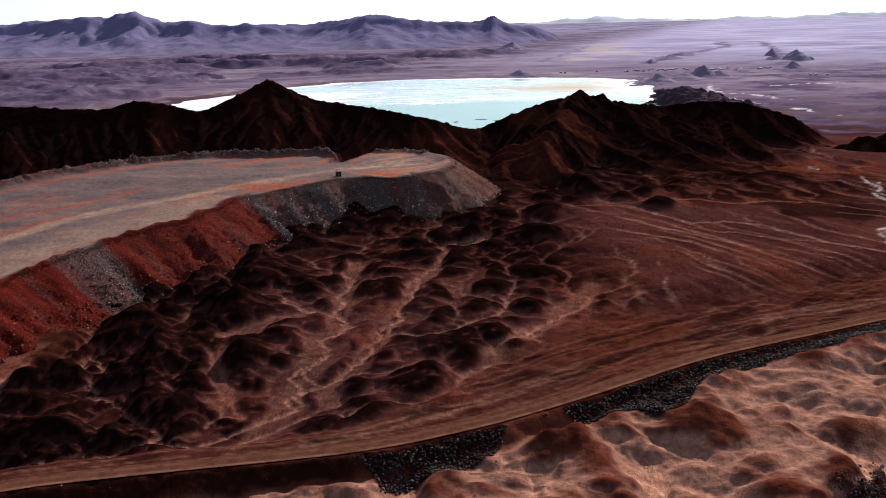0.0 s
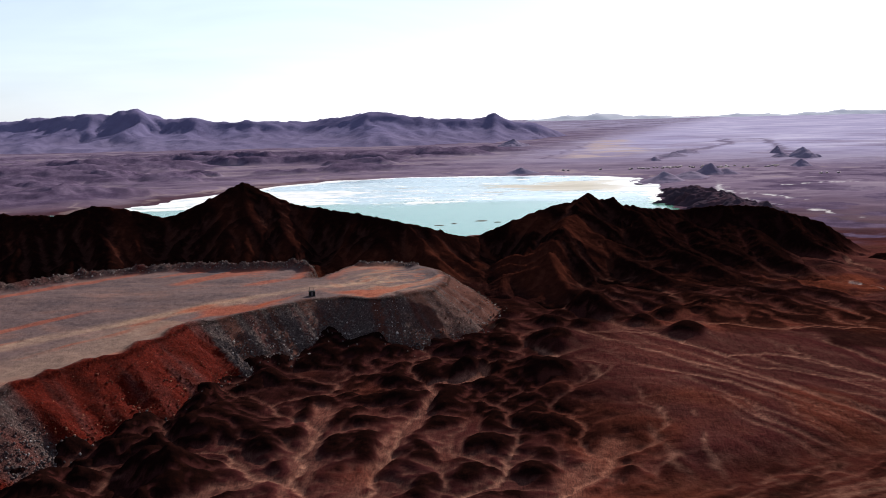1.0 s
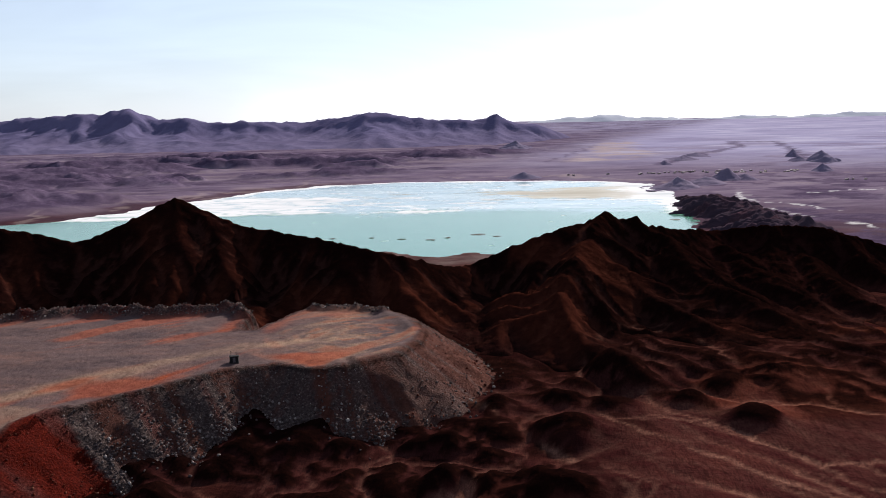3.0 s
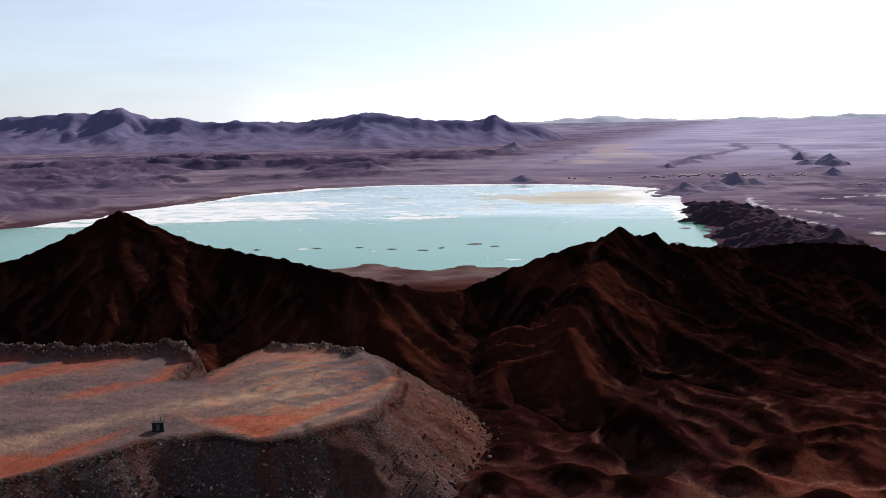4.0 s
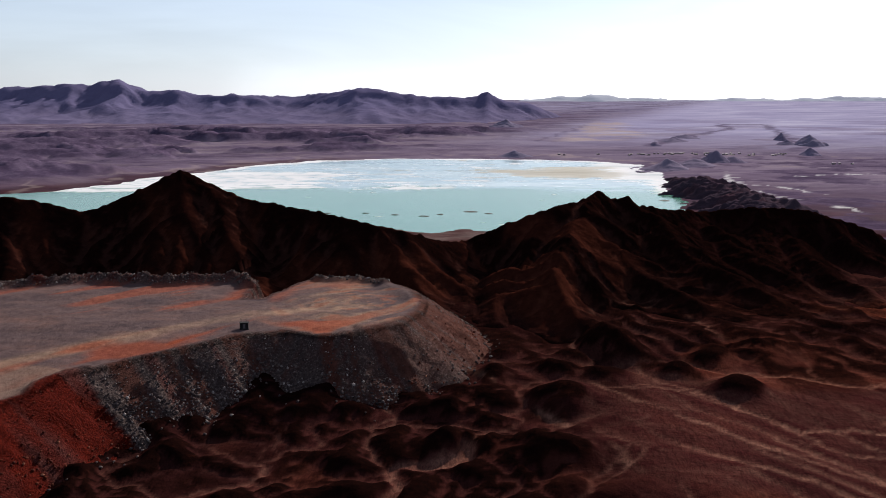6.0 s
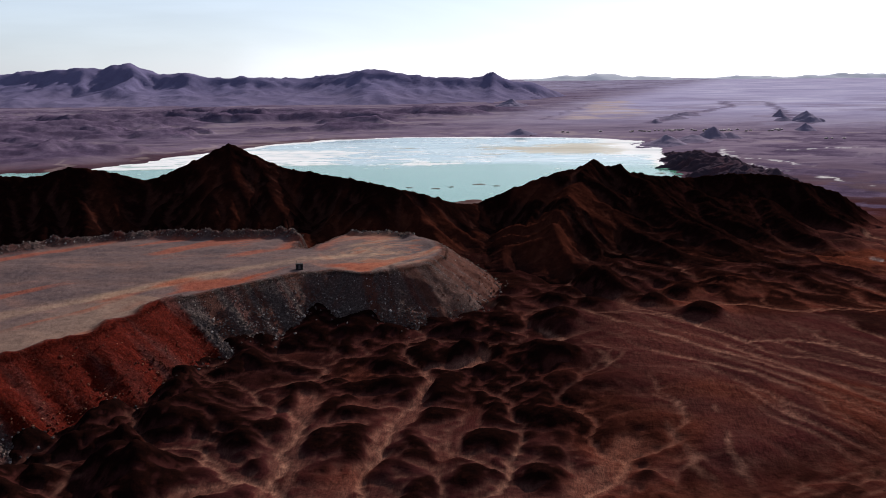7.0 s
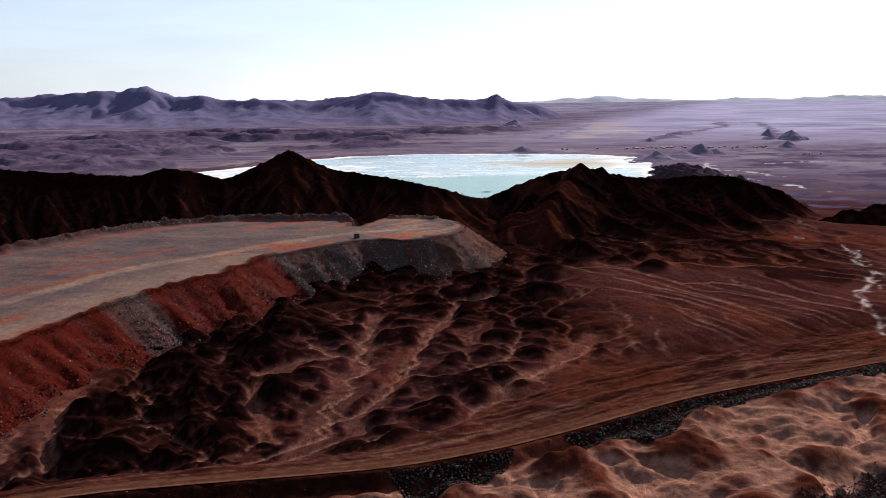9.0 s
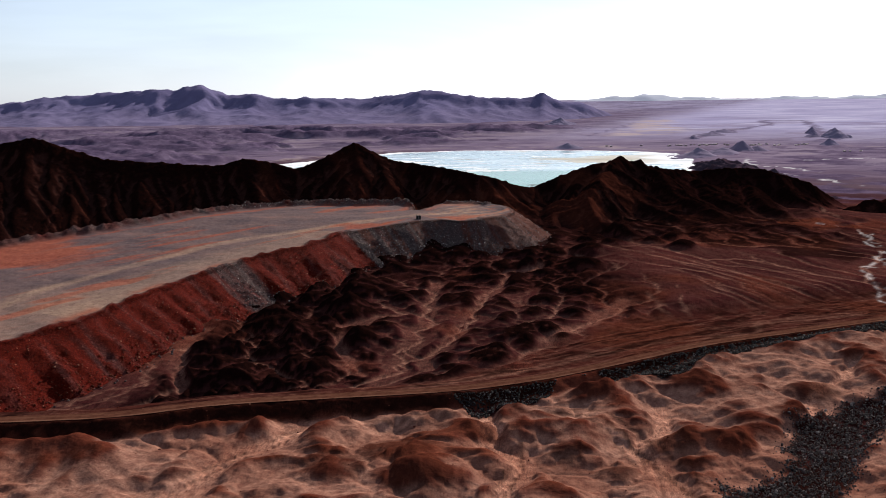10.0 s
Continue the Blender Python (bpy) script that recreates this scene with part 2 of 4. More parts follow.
def beds(x, y):
    """Dry stream beds and sandy flats among the mounds: 0 to 1."""
    wx, wy = x + 1.8 * fbm(x, y, 10, 3, 230), y + 1.8 * fbm(x, y, 10, 3, 235)
    out = np.zeros(np.shape(x))
    for pts, w in BEDS:
        out = np.maximum(out, 1 - step(w * 0.25, w * 0.95, line_dist(wx, wy, pts)[0]))
    return np.maximum(out, 1 - step(-1.0, 1.5, poly_sd(wx, wy, BOULDERS)))


def mounds(x, y):
    """Fields that place the hummocks: warped billows behind and before the road, and where the hummocks lie."""
    wx, wy = x + 3 * fbm(x, y, 20, 2, 5), y + 3 * fbm(x, y, 20, 2, 9)
    bed = beds(x, y)
    hum = np.maximum(0.95 * domes(wx + 1.2 * fbm(x, y, 4, 3, 22), wy + 1.2 * fbm(x, y, 4, 3, 23), 8.0, 21) + 0.32 * domes(wx, wy, 3.7, 26) - 0.05 + 0.75 * eroded(wx, wy, 13, 6, 21), 0) * (1 - 0.9 * bed)
    rib = np.maximum(0.42 + 0.7 * eroded(wx, wy, 19, 5, 57) + 0.42 * fbm(wx, wy, 16, 3, 58) + 0.10 * fbm(wx, wy, 4, 3, 59) + 0.34 * domes(wx, wy, 4.6, 63) - 0.14, 0) * (1 - 0.85 * bed)
    d, _, side = line_dist(x, y, ROAD)
    before = side <= 0
    terrace = ~before * (1 - step(6 + 14 * step(-25, 10, x), 12 + 18 * step(-25, 10, x), d))
    field = step(-80, -69, x + 3 * fbm(x, y, 12, 3, 64)) * (1 - step(10, 32, x + 0.25 * (y - 190) + 5 * fbm(x, y, 25, 2, 6))) * (1 - step(236, 262, y)) * ~before * (1 - terrace)
    return hum, rib, before, terrace, field, d, bed, np.where(before, knolls(x, y, FRONT_KNOLLS) * step(2, 6, d), knolls(x, y, KNOLLS) * (1 - terrace))


def toe_spurs(x, y):
    """Low rounded spurs that run out from the ridge's foot, about -1 to 1."""
    a, b = 0.93 * x + 0.37 * y + 3 * fbm(x, y, 22, 3, 31), 0.93 * y - 0.37 * x
    return 0.7 - 1.9 * np.abs(perlin(a / 15, b / 70, 33)) - 0.8 * np.abs(perlin(a / 6.3, b / 26, 34)) + 0.35 * eroded(x, y, 9, 4, 36)


def valley(x, y, fields=None):
    """The ground this side of the ridge, before water has worked on it."""
    z = base(x, y)
    hum, rib, before, terrace, field, d, bed, cap = fields or mounds(x, y)
    left = step(-35, -55, x)
    z = z + field * (hum / (1 + 0.5 * hum) * (3.4 + 3.4 * left) - 0.8)
    z = z + cap * np.where(before, 2.2, 2.6)
    front = before * step(-260, -200, y) * step(1, 7, d)
    z = z + front * (rib / (1 + 0.4 * rib) * 5.2 - 0.9)
    fan = (1 - step(330, 420, y)) * (1 - field) * ~before * (1 - terrace)
    run, across = 0.75 * x - 0.65 * y, 0.65 * x + 0.75 * y + 6 * fbm(x, y, 40, 2, 7)
    z = z + fan * (0.4 * billow(across + 8 * fbm(x, y, 50, 3, 29), run * 0.25, 12, 4, 77) + 1.2 * fbm(x, y, 60, 2, 3))
    # knolls at the ridge's toe
    toe = step(0, 8, x) * step(238, 256, y - 0.1 * x) * (1 - step(330, 360, y)) * (1 - step(90, 130, x))
    z = z + toe * 2.4 * toe_spurs(x, y)
    sdd = np.where((y > 20) & (y < 320) & (x < 20) & (x > -260), poly_sd(x, y, DUMP), 99.0)
    z = np.where(sdd < 9, np.minimum(z, 16.5 - 0.06 * np.clip(245 - y, 0, 300) - 0.55 * np.clip(sdd, -4, 9)), z)
    # dark outcrop against the dump's front, part rock, part stand-in for the corner's shade
    z = z + 3.0 * np.maximum(blob(x, y, -37.5, 233.5, 5.5, 7.0), 0.75 * blob(x, y, -27, 232, 8, 5)) * (1 + 0.35 * fbm(x, y, 6, 3, 650))
    # haul road on its bank
    zr = road_height(x)
    z = z * (1 - terrace) + terrace * (zr + 0.12 * fbm(x, y, 3, 2, 8) * step(4, 6, d))
    return np.where(before, np.maximum(z, zr - 0.72 * np.clip(d - 0.3, 0, None) + 0.3 * fbm(x, y, 4, 3, 4)), z)


def foothill(x, y):
    """Long worn foothills west of the pond: 0 in the sandy valleys between them to about 1."""
    a, b = 0.94 * x + 0.34 * y, 0.94 * y - 0.34 * x
    w = fbm(x, y, 160, 3, 85)
    h = fbm(a * 0.5 + 50 * w, b * 1.25 + 50 * w, 150, 5, 88, 0.5) + 0.14
    lump = 1.0 - 1.7 * np.abs(fbm(0.94 * x + 0.34 * y + 30 * w, 1.8 * (0.94 * y - 0.34 * x), 85, 5, 97, 0.56))
    where = step(40, -80, x + 100 - 0.3 * (y - 1000)) * step(640, 800, y) * (1 - step(1300, 1800, y))
    return where * np.clip(h, 0, 1) ** 0.8 * (0.6 + 0.4 * lump)


def plain_beyond(x, y):
    """The basin of the pond and the plains behind it."""
    z = base(x, y)
    sd = poly_sd(x, y, LAKE) + 6 * fbm(x, y, 40, 3, 61) + 3.5 * fbm(x, y * 1.3, 11, 3, 62)
    z = np.where(sd < 90, np.minimum(np.clip(sd * 0.045, -2.2, 4.0), z), z)
    z = z + step(20, 90, sd) * 15 * foothill(x, y)
    return z + step(30, 120, sd) * (1 - step(1400, 1900, y)) * 1.2 * fbm(x, y * 2.0, 70, 3, 99)


def crest_line(x, y, pts):
    """Distance to a crest, its height there, metres along it and the side."""
    d, k, side = line_dist(x, y, pts)
    cx = np.arange(len(pts))
    run = np.concatenate([[0], np.cumsum([math.dist(pts[i][:2], pts[i + 1][:2]) for i in range(len(pts) - 1)])])
    return d, np.interp(k, cx, [p[2] for p in pts]), np.interp(k, cx, run), side


def spurs(x, y, along, d, side, lean, size, seed):
    """Sharp-backed spurs running down from a crest, about 0 to 1."""
    sp = along + lean * d * np.where(side < 0, -1, 1) + 0.16 * size * fbm(x, y, 1.8 * size, 2, seed)
    n1 = 1 - 2 * np.abs(perlin(sp / size, d / (9 * size) + 3.3 * side, seed + 1))
    n2 = 1 - 2 * np.abs(perlin(sp / (0.42 * size), d / (4 * size) + 7.7 * side, seed + 2))
    return 0.72 * n1 + 0.24 * n2 + 0.1 * (1 - 2 * np.abs(perlin(sp / (0.17 * size), d / (1.2 * size), seed + 3)))


SPURS = [[(30, 352, 27), (31, 328, 22), (30, 314, 19), (36, 302, 16.5), (42, 291, 14), (53, 280, 11)], [(25, 348, 30), (18, 322, 26), (14, 305, 23.5), (12, 293, 20), (14, 286, 17), (20, 268, 12)],
         [(15, 338, 28), (9, 328, 24), (5, 318, 21), (1, 301, 17), (-1, 282, 13)], [(36, 355, 28), (44, 328, 22), (53, 305, 17), (62, 288, 12)], [(58, 374, 22.5), (60, 345, 20), (68, 318, 15.5), (78, 296, 10)],
         [(76, 374, 24), (78, 333, 18), (84, 308, 12)], [(92, 370, 22), (98, 345, 15), (102, 325, 9)], [(-10, 332, 20), (-8, 307, 16), (-5, 287, 12)], [(-77, 324, 37.5), (-75, 312, 28), (-78, 300, 19)],
         [(-72, 326, 35), (-60, 307, 26), (-53, 292, 19)], [(-47, 321, 29), (-38, 305, 22), (-32, 294, 17)], [(-27, 312, 26), (-16, 296, 18), (-10, 286, 13)], [(-117, 313, 32.5), (-109, 304, 24), (-102, 292, 18)],
         [(-98, 319, 28), (-92, 304, 21), (-90, 292, 17)], [(-140, 306, 31), (-133, 292, 23), (-128, 275, 16)]]


def raw_ridge(x, y):
    """The main ridge before water has cut it: crest, flanks and the spurs that run down to the fan."""
    wob = 2.2 * fbm(x, y, 16, 3, 14)
    d, top, along, side = crest_line(x, y + wob * 0.6, CREST)
    c = np.clip(d, 0, 90)
    prof = top - 0.60 * c + 0.0022 * c * c - 0.2 * (d - c)
    wx, wy = x + 2.5 * fbm(x, y, 13, 3, 17), y + 2.5 * fbm(x, y, 13, 3, 18)
    for k, line in enumerate(SPURS):
        ds, zs, _, _ = crest_line(wx, wy, line)
        prof = np.maximum(prof, zs - (0.5 + 0.06 * (k % 3)) * ds)
    gully = spurs(x, y, along, d, side, 0.15, 13.0, 71)
    amp = 6.5 * step(0.5, 18, d) * (1 - step(30, 70, d))
    prof = prof + amp * (gully - 0.7) * 0.6 + 0.8 * step(2, 14, d) * fbm(x, y, 9, 4, 15, 0.55) + (0.3 + 0.5 * np.exp(-d / 6)) * (np.abs(fbm(x, y, 4, 4, 16)) - 0.25)
    return prof


# ---- the near ground on one grid, with the gullies that run down the ridge and over the fan ----
GRID = (-300.0, 55.0, 0.6)
GX, GY = np.meshgrid(GRID[0] + GRID[2] * np.arange(934), GRID[1] + GRID[2] * np.arange(692))
FIELDS = mounds(GX, GY)
NEAR = valley(GX, GY, FIELDS)
DUMP_SD = np.where((GY < 320) & (GX < 20) & (GX > -260), poly_sd(GX, GY, DUMP), 99.0)


def cut_gullies():
    two = (slice(None, None, 2), slice(None, None, 2))
    x, y, sd = GX[two], GY[two], DUMP_SD[two]
    hum, rib, before, terrace, field, d, bed, cap = (f[two] for f in FIELDS)
    r = raw_ridge(x, y)
    rock = step(-1.0, 2.0, r - NEAR[two])
    z = np.where(sd < 0, np.maximum(dump_top(x, y), NEAR[two]), np.maximum(NEAR[two], r))
    k = 0.012 + 0.075 * rock + 0.020 * field + 0.03 * before * step(7, 12, d)
    k = np.where((sd < 3) | (d < 6), 0.0, k * (1 - 0.95 * terrace))
    cut, area = wear(z, k, (sd > 0) * 1.0, 1.2, 13, 0.035, 900)
    dc = crest_line(x, y, CREST)[0]
    rim = np.minimum(np.minimum(x - x[0, 0], x[0, -1] - x), np.minimum(y - y[0, 0], y[-1, 0] - y))
    return cut * step(0.3, 7, dc) * step(0, 12, rim), np.log10(np.maximum(area, 0.1))


CUT, FLOW = cut_gullies()
NEAR = NEAR + blur(grid_value(CUT, GX, GY, GRID[0], GRID[1], 1.2))


def thin_rills():
    """Pale threads of the last flood: where thin water ran over the near ground, 0 to 1."""
    i0, i1, j0, j1 = 310, 730, 10, 470
    part_z, rain = NEAR[j0:j1, i0:i1], (DUMP_SD[j0:j1, i0:i1] > 3) * (0.25 + 0.75 * (GY[j0:j1, i0:i1] < 262))
    gx, gy = GX[j0:j1, i0:i1], GY[j0:j1, i0:i1]
    lean = np.clip(gx - 5, 0, 200) * step(150, 175, gy) + 4 * fbm(gx, gy, 14, 3, 905) * step(10, 30, gx)
    out = np.zeros(part_z.shape)
    for seed, rough in ((1, 0.04), (2, 0.09)):
        a = np.log10(np.maximum(drain(part_z - 0.05 * lean, rain, seed, rough)[1], 0.1))
        out = np.maximum(out, np.maximum(0.5 * step(1.7, 2.6, a), 0.95 * step(2.5, 3.2, a)))
    full = np.zeros(NEAR.shape)
    full[j0:j1, i0:i1] = np.clip(out, 0, 1)
    return full


RILL = thin_rills()
NEAR = NEAR - 0.22 * RILL * ~(FIELDS[5] < 5)


def ground(x, y):
    out, far = np.zeros(np.shape(x)), step(400, 470, y)
    inside = (x > GX[0, 0]) & (x < GX[0, -1]) & (y > GY[0, 0]) & (y < GY[-1, 0])
    near = (y < 470) & ~inside
    out[near] = valley(x[near], y[near])
    out[inside] = grid_value(NEAR, x[inside], y[inside], *GRID)
    out = out * (1 - far)
    back = y > 400
    out[back] += plain_beyond(x[back], y[back]) * far[back]
    return out


def ridge(x, y):
    inside = (x > GX[0, 0]) & (x < GX[0, -1]) & (y > GY[0, 0]) & (y < GY[-1, 0])
    return raw_ridge(x, y) + inside * grid_value(CUT, x, y, GRID[0], GRID[1], 1.2)


# ---- meshes from height grids ----
def sheet_mesh(name, xs, ys, zs, keep, layers):
    """A mesh from grids of x, y and z; keep masks the faces by their corners, layers are numbers on the points."""
    n, m = xs.shape
    idx = np.arange(n * m).reshape(n, m)
    quads = np.stack([idx[:-1, :-1], idx[:-1, 1:], idx[1:, 1:], idx[1:, :-1]], -1).reshape(-1, 4)
    if keep is not None:
        kf = keep.ravel()
        quads = quads[kf[quads].any(1)]
        used = np.unique(quads)
        remap = np.zeros(n * m, np.int64)
        remap[used] = np.arange(len(used))
        quads = remap[quads]
    else:
        used = np.arange(n * m)
    co = np.stack([xs.ravel()[used], ys.ravel()[used], zs.ravel()[used]], 1).astype(np.float32)
    me = bpy.data.meshes.new(name)
    me.vertices.add(len(co))
    me.vertices.foreach_set("co", co.ravel())
    me.loops.add(len(quads) * 4)
    me.loops.foreach_set("vertex_index", quads.astype(np.int32).ravel())
    me.polygons.add(len(quads))
    me.polygons.foreach_set("loop_start", np.arange(0, len(quads) * 4, 4, dtype=np.int32))
    me.update(calc_edges=True)
    me.polygons.foreach_set("use_smooth", np.ones(len(quads), bool))
    for key, val in layers.items():
        at = me.attributes.new(key, "FLOAT", "POINT")
        at.data.foreach_set("value", val.ravel()[used].astype(np.float32))
    return me
# ---- materials ----
def mat(name, rough=0.9, spec=0.25):
    m = bpy.data.materials.new(name)
    m.use_nodes = True
    b = m.node_tree.nodes["Principled BSDF"]
    b.inputs["Roughness"].default_value = rough
    b.inputs["Specular IOR Level"].default_value = spec
    return m, m.node_tree.nodes, m.node_tree.links, b


def attr(n, name):
    a = n.new("ShaderNodeAttribute")
    a.attribute_name = name
    return a.outputs["Fac"]


def tex(n, l, scale, detail=6.0, rough=0.6, stretch=None, warp=0.0):
    """Noise in metres: scale is features per metre."""
    c = n.new("ShaderNodeTexCoord").outputs["Object"]
    if stretch:
        mp = n.new("ShaderNodeMapping")
        mp.inputs["Scale"].default_value = stretch
        l.new(c, mp.inputs["Vector"])
        c = mp.outputs["Vector"]
    t = n.new("ShaderNodeTexNoise")
    t.inputs["Scale"].default_value = scale
    t.inputs["Detail"].default_value = detail
    t.inputs["Roughness"].default_value = rough
    t.inputs["Distortion"].default_value = warp
    l.new(c, t.inputs["Vector"])
    return t.outputs["Fac"]


def ramp(n, l, fac, stops):
    r = n.new("ShaderNodeValToRGB")
    el = r.color_ramp.elements
    while len(el) < len(stops):
        el.new(0.5)
    for e, (p, c) in zip(el, stops):
        e.position, e.color = p, (*c, 1) if len(c) == 3 else c
    l.new(fac, r.inputs["Fac"])
    return r.outputs["Color"]


def mix(n, l, fac, a, b, mode="MIX"):
    x = n.new("ShaderNodeMix")
    x.data_type, x.blend_type = "RGBA", mode
    for sock, v in ((x.inputs[0], fac), (x.inputs[6], a), (x.inputs[7], b)):
        if isinstance(v, (int, float)):
            sock.default_value = v
        elif isinstance(v, tuple):
            sock.default_value = (*v, 1)
        else:
            l.new(v, sock)
    return x.outputs[2]


def calc(n, l, op, a, b=0.0):
    x = n.new("ShaderNodeMath")
    x.operation = op
    for sock, v in zip(x.inputs, (a, b)):
        if isinstance(v, (int, float)):
            sock.default_value = v
        else:
            l.new(v, sock)
    return x.outputs[0]


def bump(n, l, bsdf, height, dist, strength=1.0):
    b = n.new("ShaderNodeBump")
    b.inputs["Distance"].default_value = dist
    b.inputs["Strength"].default_value = strength
    l.new(height, b.inputs["Height"])
    l.new(b.outputs["Normal"], bsdf.inputs["Normal"])


def desert_material(name):
    m, n, l, b = mat(name, 1.0, 0.0)
    big, small = tex(n, l, 0.05, 5), tex(n, l, 0.7, 5, 0.6)
    fine = tex(n, l, 3.0, 4, 0.7)
    gravel = ramp(n, l, big, [(0.3, (0.022, 0.0066, 0.0072)), (0.55, (0.039, 0.0106, 0.0104)), (0.75, (0.066, 0.0188, 0.0150))])
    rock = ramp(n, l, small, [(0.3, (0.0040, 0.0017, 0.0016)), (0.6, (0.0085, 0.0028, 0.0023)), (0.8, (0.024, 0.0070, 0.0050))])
    sand = ramp(n, l, small, [(0.3, (0.19, 0.084, 0.060)), (0.7, (0.45, 0.238, 0.166))])
    rust = ramp(n, l, small, [(0.3, (0.070, 0.016, 0.009)), (0.7, (0.13, 0.035, 0.018))])
    # the far plain's violet tones hold the haze of distance in their colour
    hazy_silt = ramp(n, l, tex(n, l, 0.014, 9, 0.68, (0.8, 1.2, 1.0), 0.8), [(0.34, (0.112, 0.080, 0.122)), (0.5, (0.17, 0.127, 0.178)), (0.66, (0.24, 0.19, 0.235))])
    haze_pale = ramp(n, l, tex(n, l, 0.006, 9, 0.65, (0.8, 1.3, 1.0), 0.6), [(0.36, (0.27, 0.245, 0.37)), (0.52, (0.36, 0.335, 0.475)), (0.64, (0.46, 0.435, 0.55))])
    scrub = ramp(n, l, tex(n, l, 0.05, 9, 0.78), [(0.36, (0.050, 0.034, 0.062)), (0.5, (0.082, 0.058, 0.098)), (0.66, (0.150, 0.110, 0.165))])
    c = mix(n, l, attr(n, "sand"), gravel, sand)
    c = mix(n, l, attr(n, "rust"), c, rust)
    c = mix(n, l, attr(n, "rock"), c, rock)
    c = mix(n, l, attr(n, "hazy_silt"), c, hazy_silt)
    c = mix(n, l, attr(n, "haze_pale"), c, haze_pale)
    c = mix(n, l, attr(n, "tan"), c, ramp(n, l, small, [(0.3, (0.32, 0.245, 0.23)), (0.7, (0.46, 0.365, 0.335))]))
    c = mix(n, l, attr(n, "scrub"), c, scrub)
    c = mix(n, l, attr(n, "salt"), c, (0.78, 0.76, 0.74))
    rills = tex(n, l, 0.9, 6, 0.7, (1.7, 0.28, 1.0), 1.2)
    braid = ramp(n, l, calc(n, l, "ABSOLUTE", calc(n, l, "SUBTRACT", rills, 0.5)), [(0.0, (1.65, 1.6, 1.5)), (0.035, (1.15, 1.12, 1.1)), (0.12, (0.78, 0.77, 0.78))])
    c = mix(n, l, attr(n, "bed"), c, mix(n, l, 1.0, c, braid, "MULTIPLY"))
    speck = ramp(n, l, fine, [(0.34, (0.84, 0.83, 0.83)), (0.5, (1.0, 0.99, 0.98)), (0.66, (1.14, 1.13, 1.12))])
    c = mix(n, l, calc(n, l, "SUBTRACT", 1.0, attr(n, "hazy_silt")), c, mix(n, l, 1.0, c, speck, "MULTIPLY"))
    l.new(c, b.inputs["Base Color"])
    bump(n, l, b, calc(n, l, "ADD", small, calc(n, l, "MULTIPLY", fine, 0.08)), 0.45, 0.55)
    return m


def dump_material(name):
    m, n, l, b = mat(name, 1.0, 0.03)
    small, fine = tex(n, l, 0.5, 8, 0.7), tex(n, l, 2.5, 5, 0.75)
    grey = ramp(n, l, fine, [(0.3, (0.030, 0.0205, 0.0205)), (0.55, (0.078, 0.056, 0.052)), (0.75, (0.28, 0.215, 0.195))])
    red = ramp(n, l, fine, [(0.3, (0.034, 0.0028, 0.0016)), (0.55, (0.086, 0.0068, 0.0032)), (0.78, (0.16, 0.021, 0.0095))])
    pink = ramp(n, l, small, [(0.3, (0.058, 0.019, 0.014)), (0.7, (0.125, 0.047, 0.033))])
    flat = ramp(n, l, tex(n, l, 0.10, 8, 0.65, (0.7, 1.4, 1.0)), [(0.3, (0.068, 0.049, 0.053)), (0.52, (0.112, 0.073, 0.070)), (0.72, (0.175, 0.096, 0.078))])
    tan = ramp(n, l, small, [(0.3, (0.20, 0.125, 0.088)), (0.7, (0.31, 0.20, 0.14))])
    orange = ramp(n, l, small, [(0.3, (0.20, 0.034, 0.012)), (0.7, (0.31, 0.072, 0.030))])
    c = mix(n, l, attr(n, "red"), grey, red)
    c = mix(n, l, attr(n, "pink"), c, pink)
    c = mix(n, l, attr(n, "flat"), c, flat)
    c = mix(n, l, attr(n, "tan"), c, tan)
    c = mix(n, l, attr(n, "orange"), c, orange)
    grain = ramp(n, l, tex(n, l, 0.9, 8, 0.75, (1.0, 0.7, 1.0), 0.5), [(0.3, (0.68, 0.66, 0.66)), (0.5, (1.0, 0.99, 0.98)), (0.7, (1.25, 1.22, 1.2))])
    c = mix(n, l, 1.0, c, grain, "MULTIPLY")
    l.new(c, b.inputs["Base Color"])
    bump(n, l, b, calc(n, l, "ADD", calc(n, l, "MULTIPLY", small, 0.4), calc(n, l, "MULTIPLY", fine, calc(n, l, "SUBTRACT", 1.0, calc(n, l, "MULTIPLY", attr(n, "flat"), 0.85)))), 0.7, 0.9)
    return m


DESERT = desert_material("desert_gravel")
SPOIL = dump_material("mine_spoil")


def water_material():
    m, n, l, b = mat("pond_water", 0.12, 0.15)
    wide = tex(n, l, 0.012, 9, 0.68, (0.6, 1.8, 1.0), 1.2)
    deep = attr(n, "deep")
    pale = ramp(n, l, wide, [(0.36, (0.25, 0.37, 0.42)), (0.48, (0.37, 0.50, 0.55)), (0.53, (0.34, 0.44, 0.46)), (0.62, (0.54, 0.64, 0.66))])
    c = mix(n, l, deep, pale, ramp(n, l, wide, [(0.35, (0.058, 0.222, 0.136)), (0.65, (0.088, 0.270, 0.178))]))
    c = mix(n, l, attr(n, "tan"), c, ramp(n, l, wide, [(0.4, (0.40, 0.34, 0.25)), (0.6, (0.54, 0.50, 0.42))]))
    c = mix(n, l, attr(n, "crust"), c, ramp(n, l, wide, [(0.36, (0.62, 0.65, 0.66)), (0.5, (0.80, 0.80, 0.80))]))
    l.new(c, b.inputs["Base Color"])
    dry = calc(n, l, "MAXIMUM", attr(n, "crust"), attr(n, "tan"))
    l.new(calc(n, l, "ADD", calc(n, l, "MULTIPLY", dry, 0.65), 0.15), b.inputs["Roughness"])
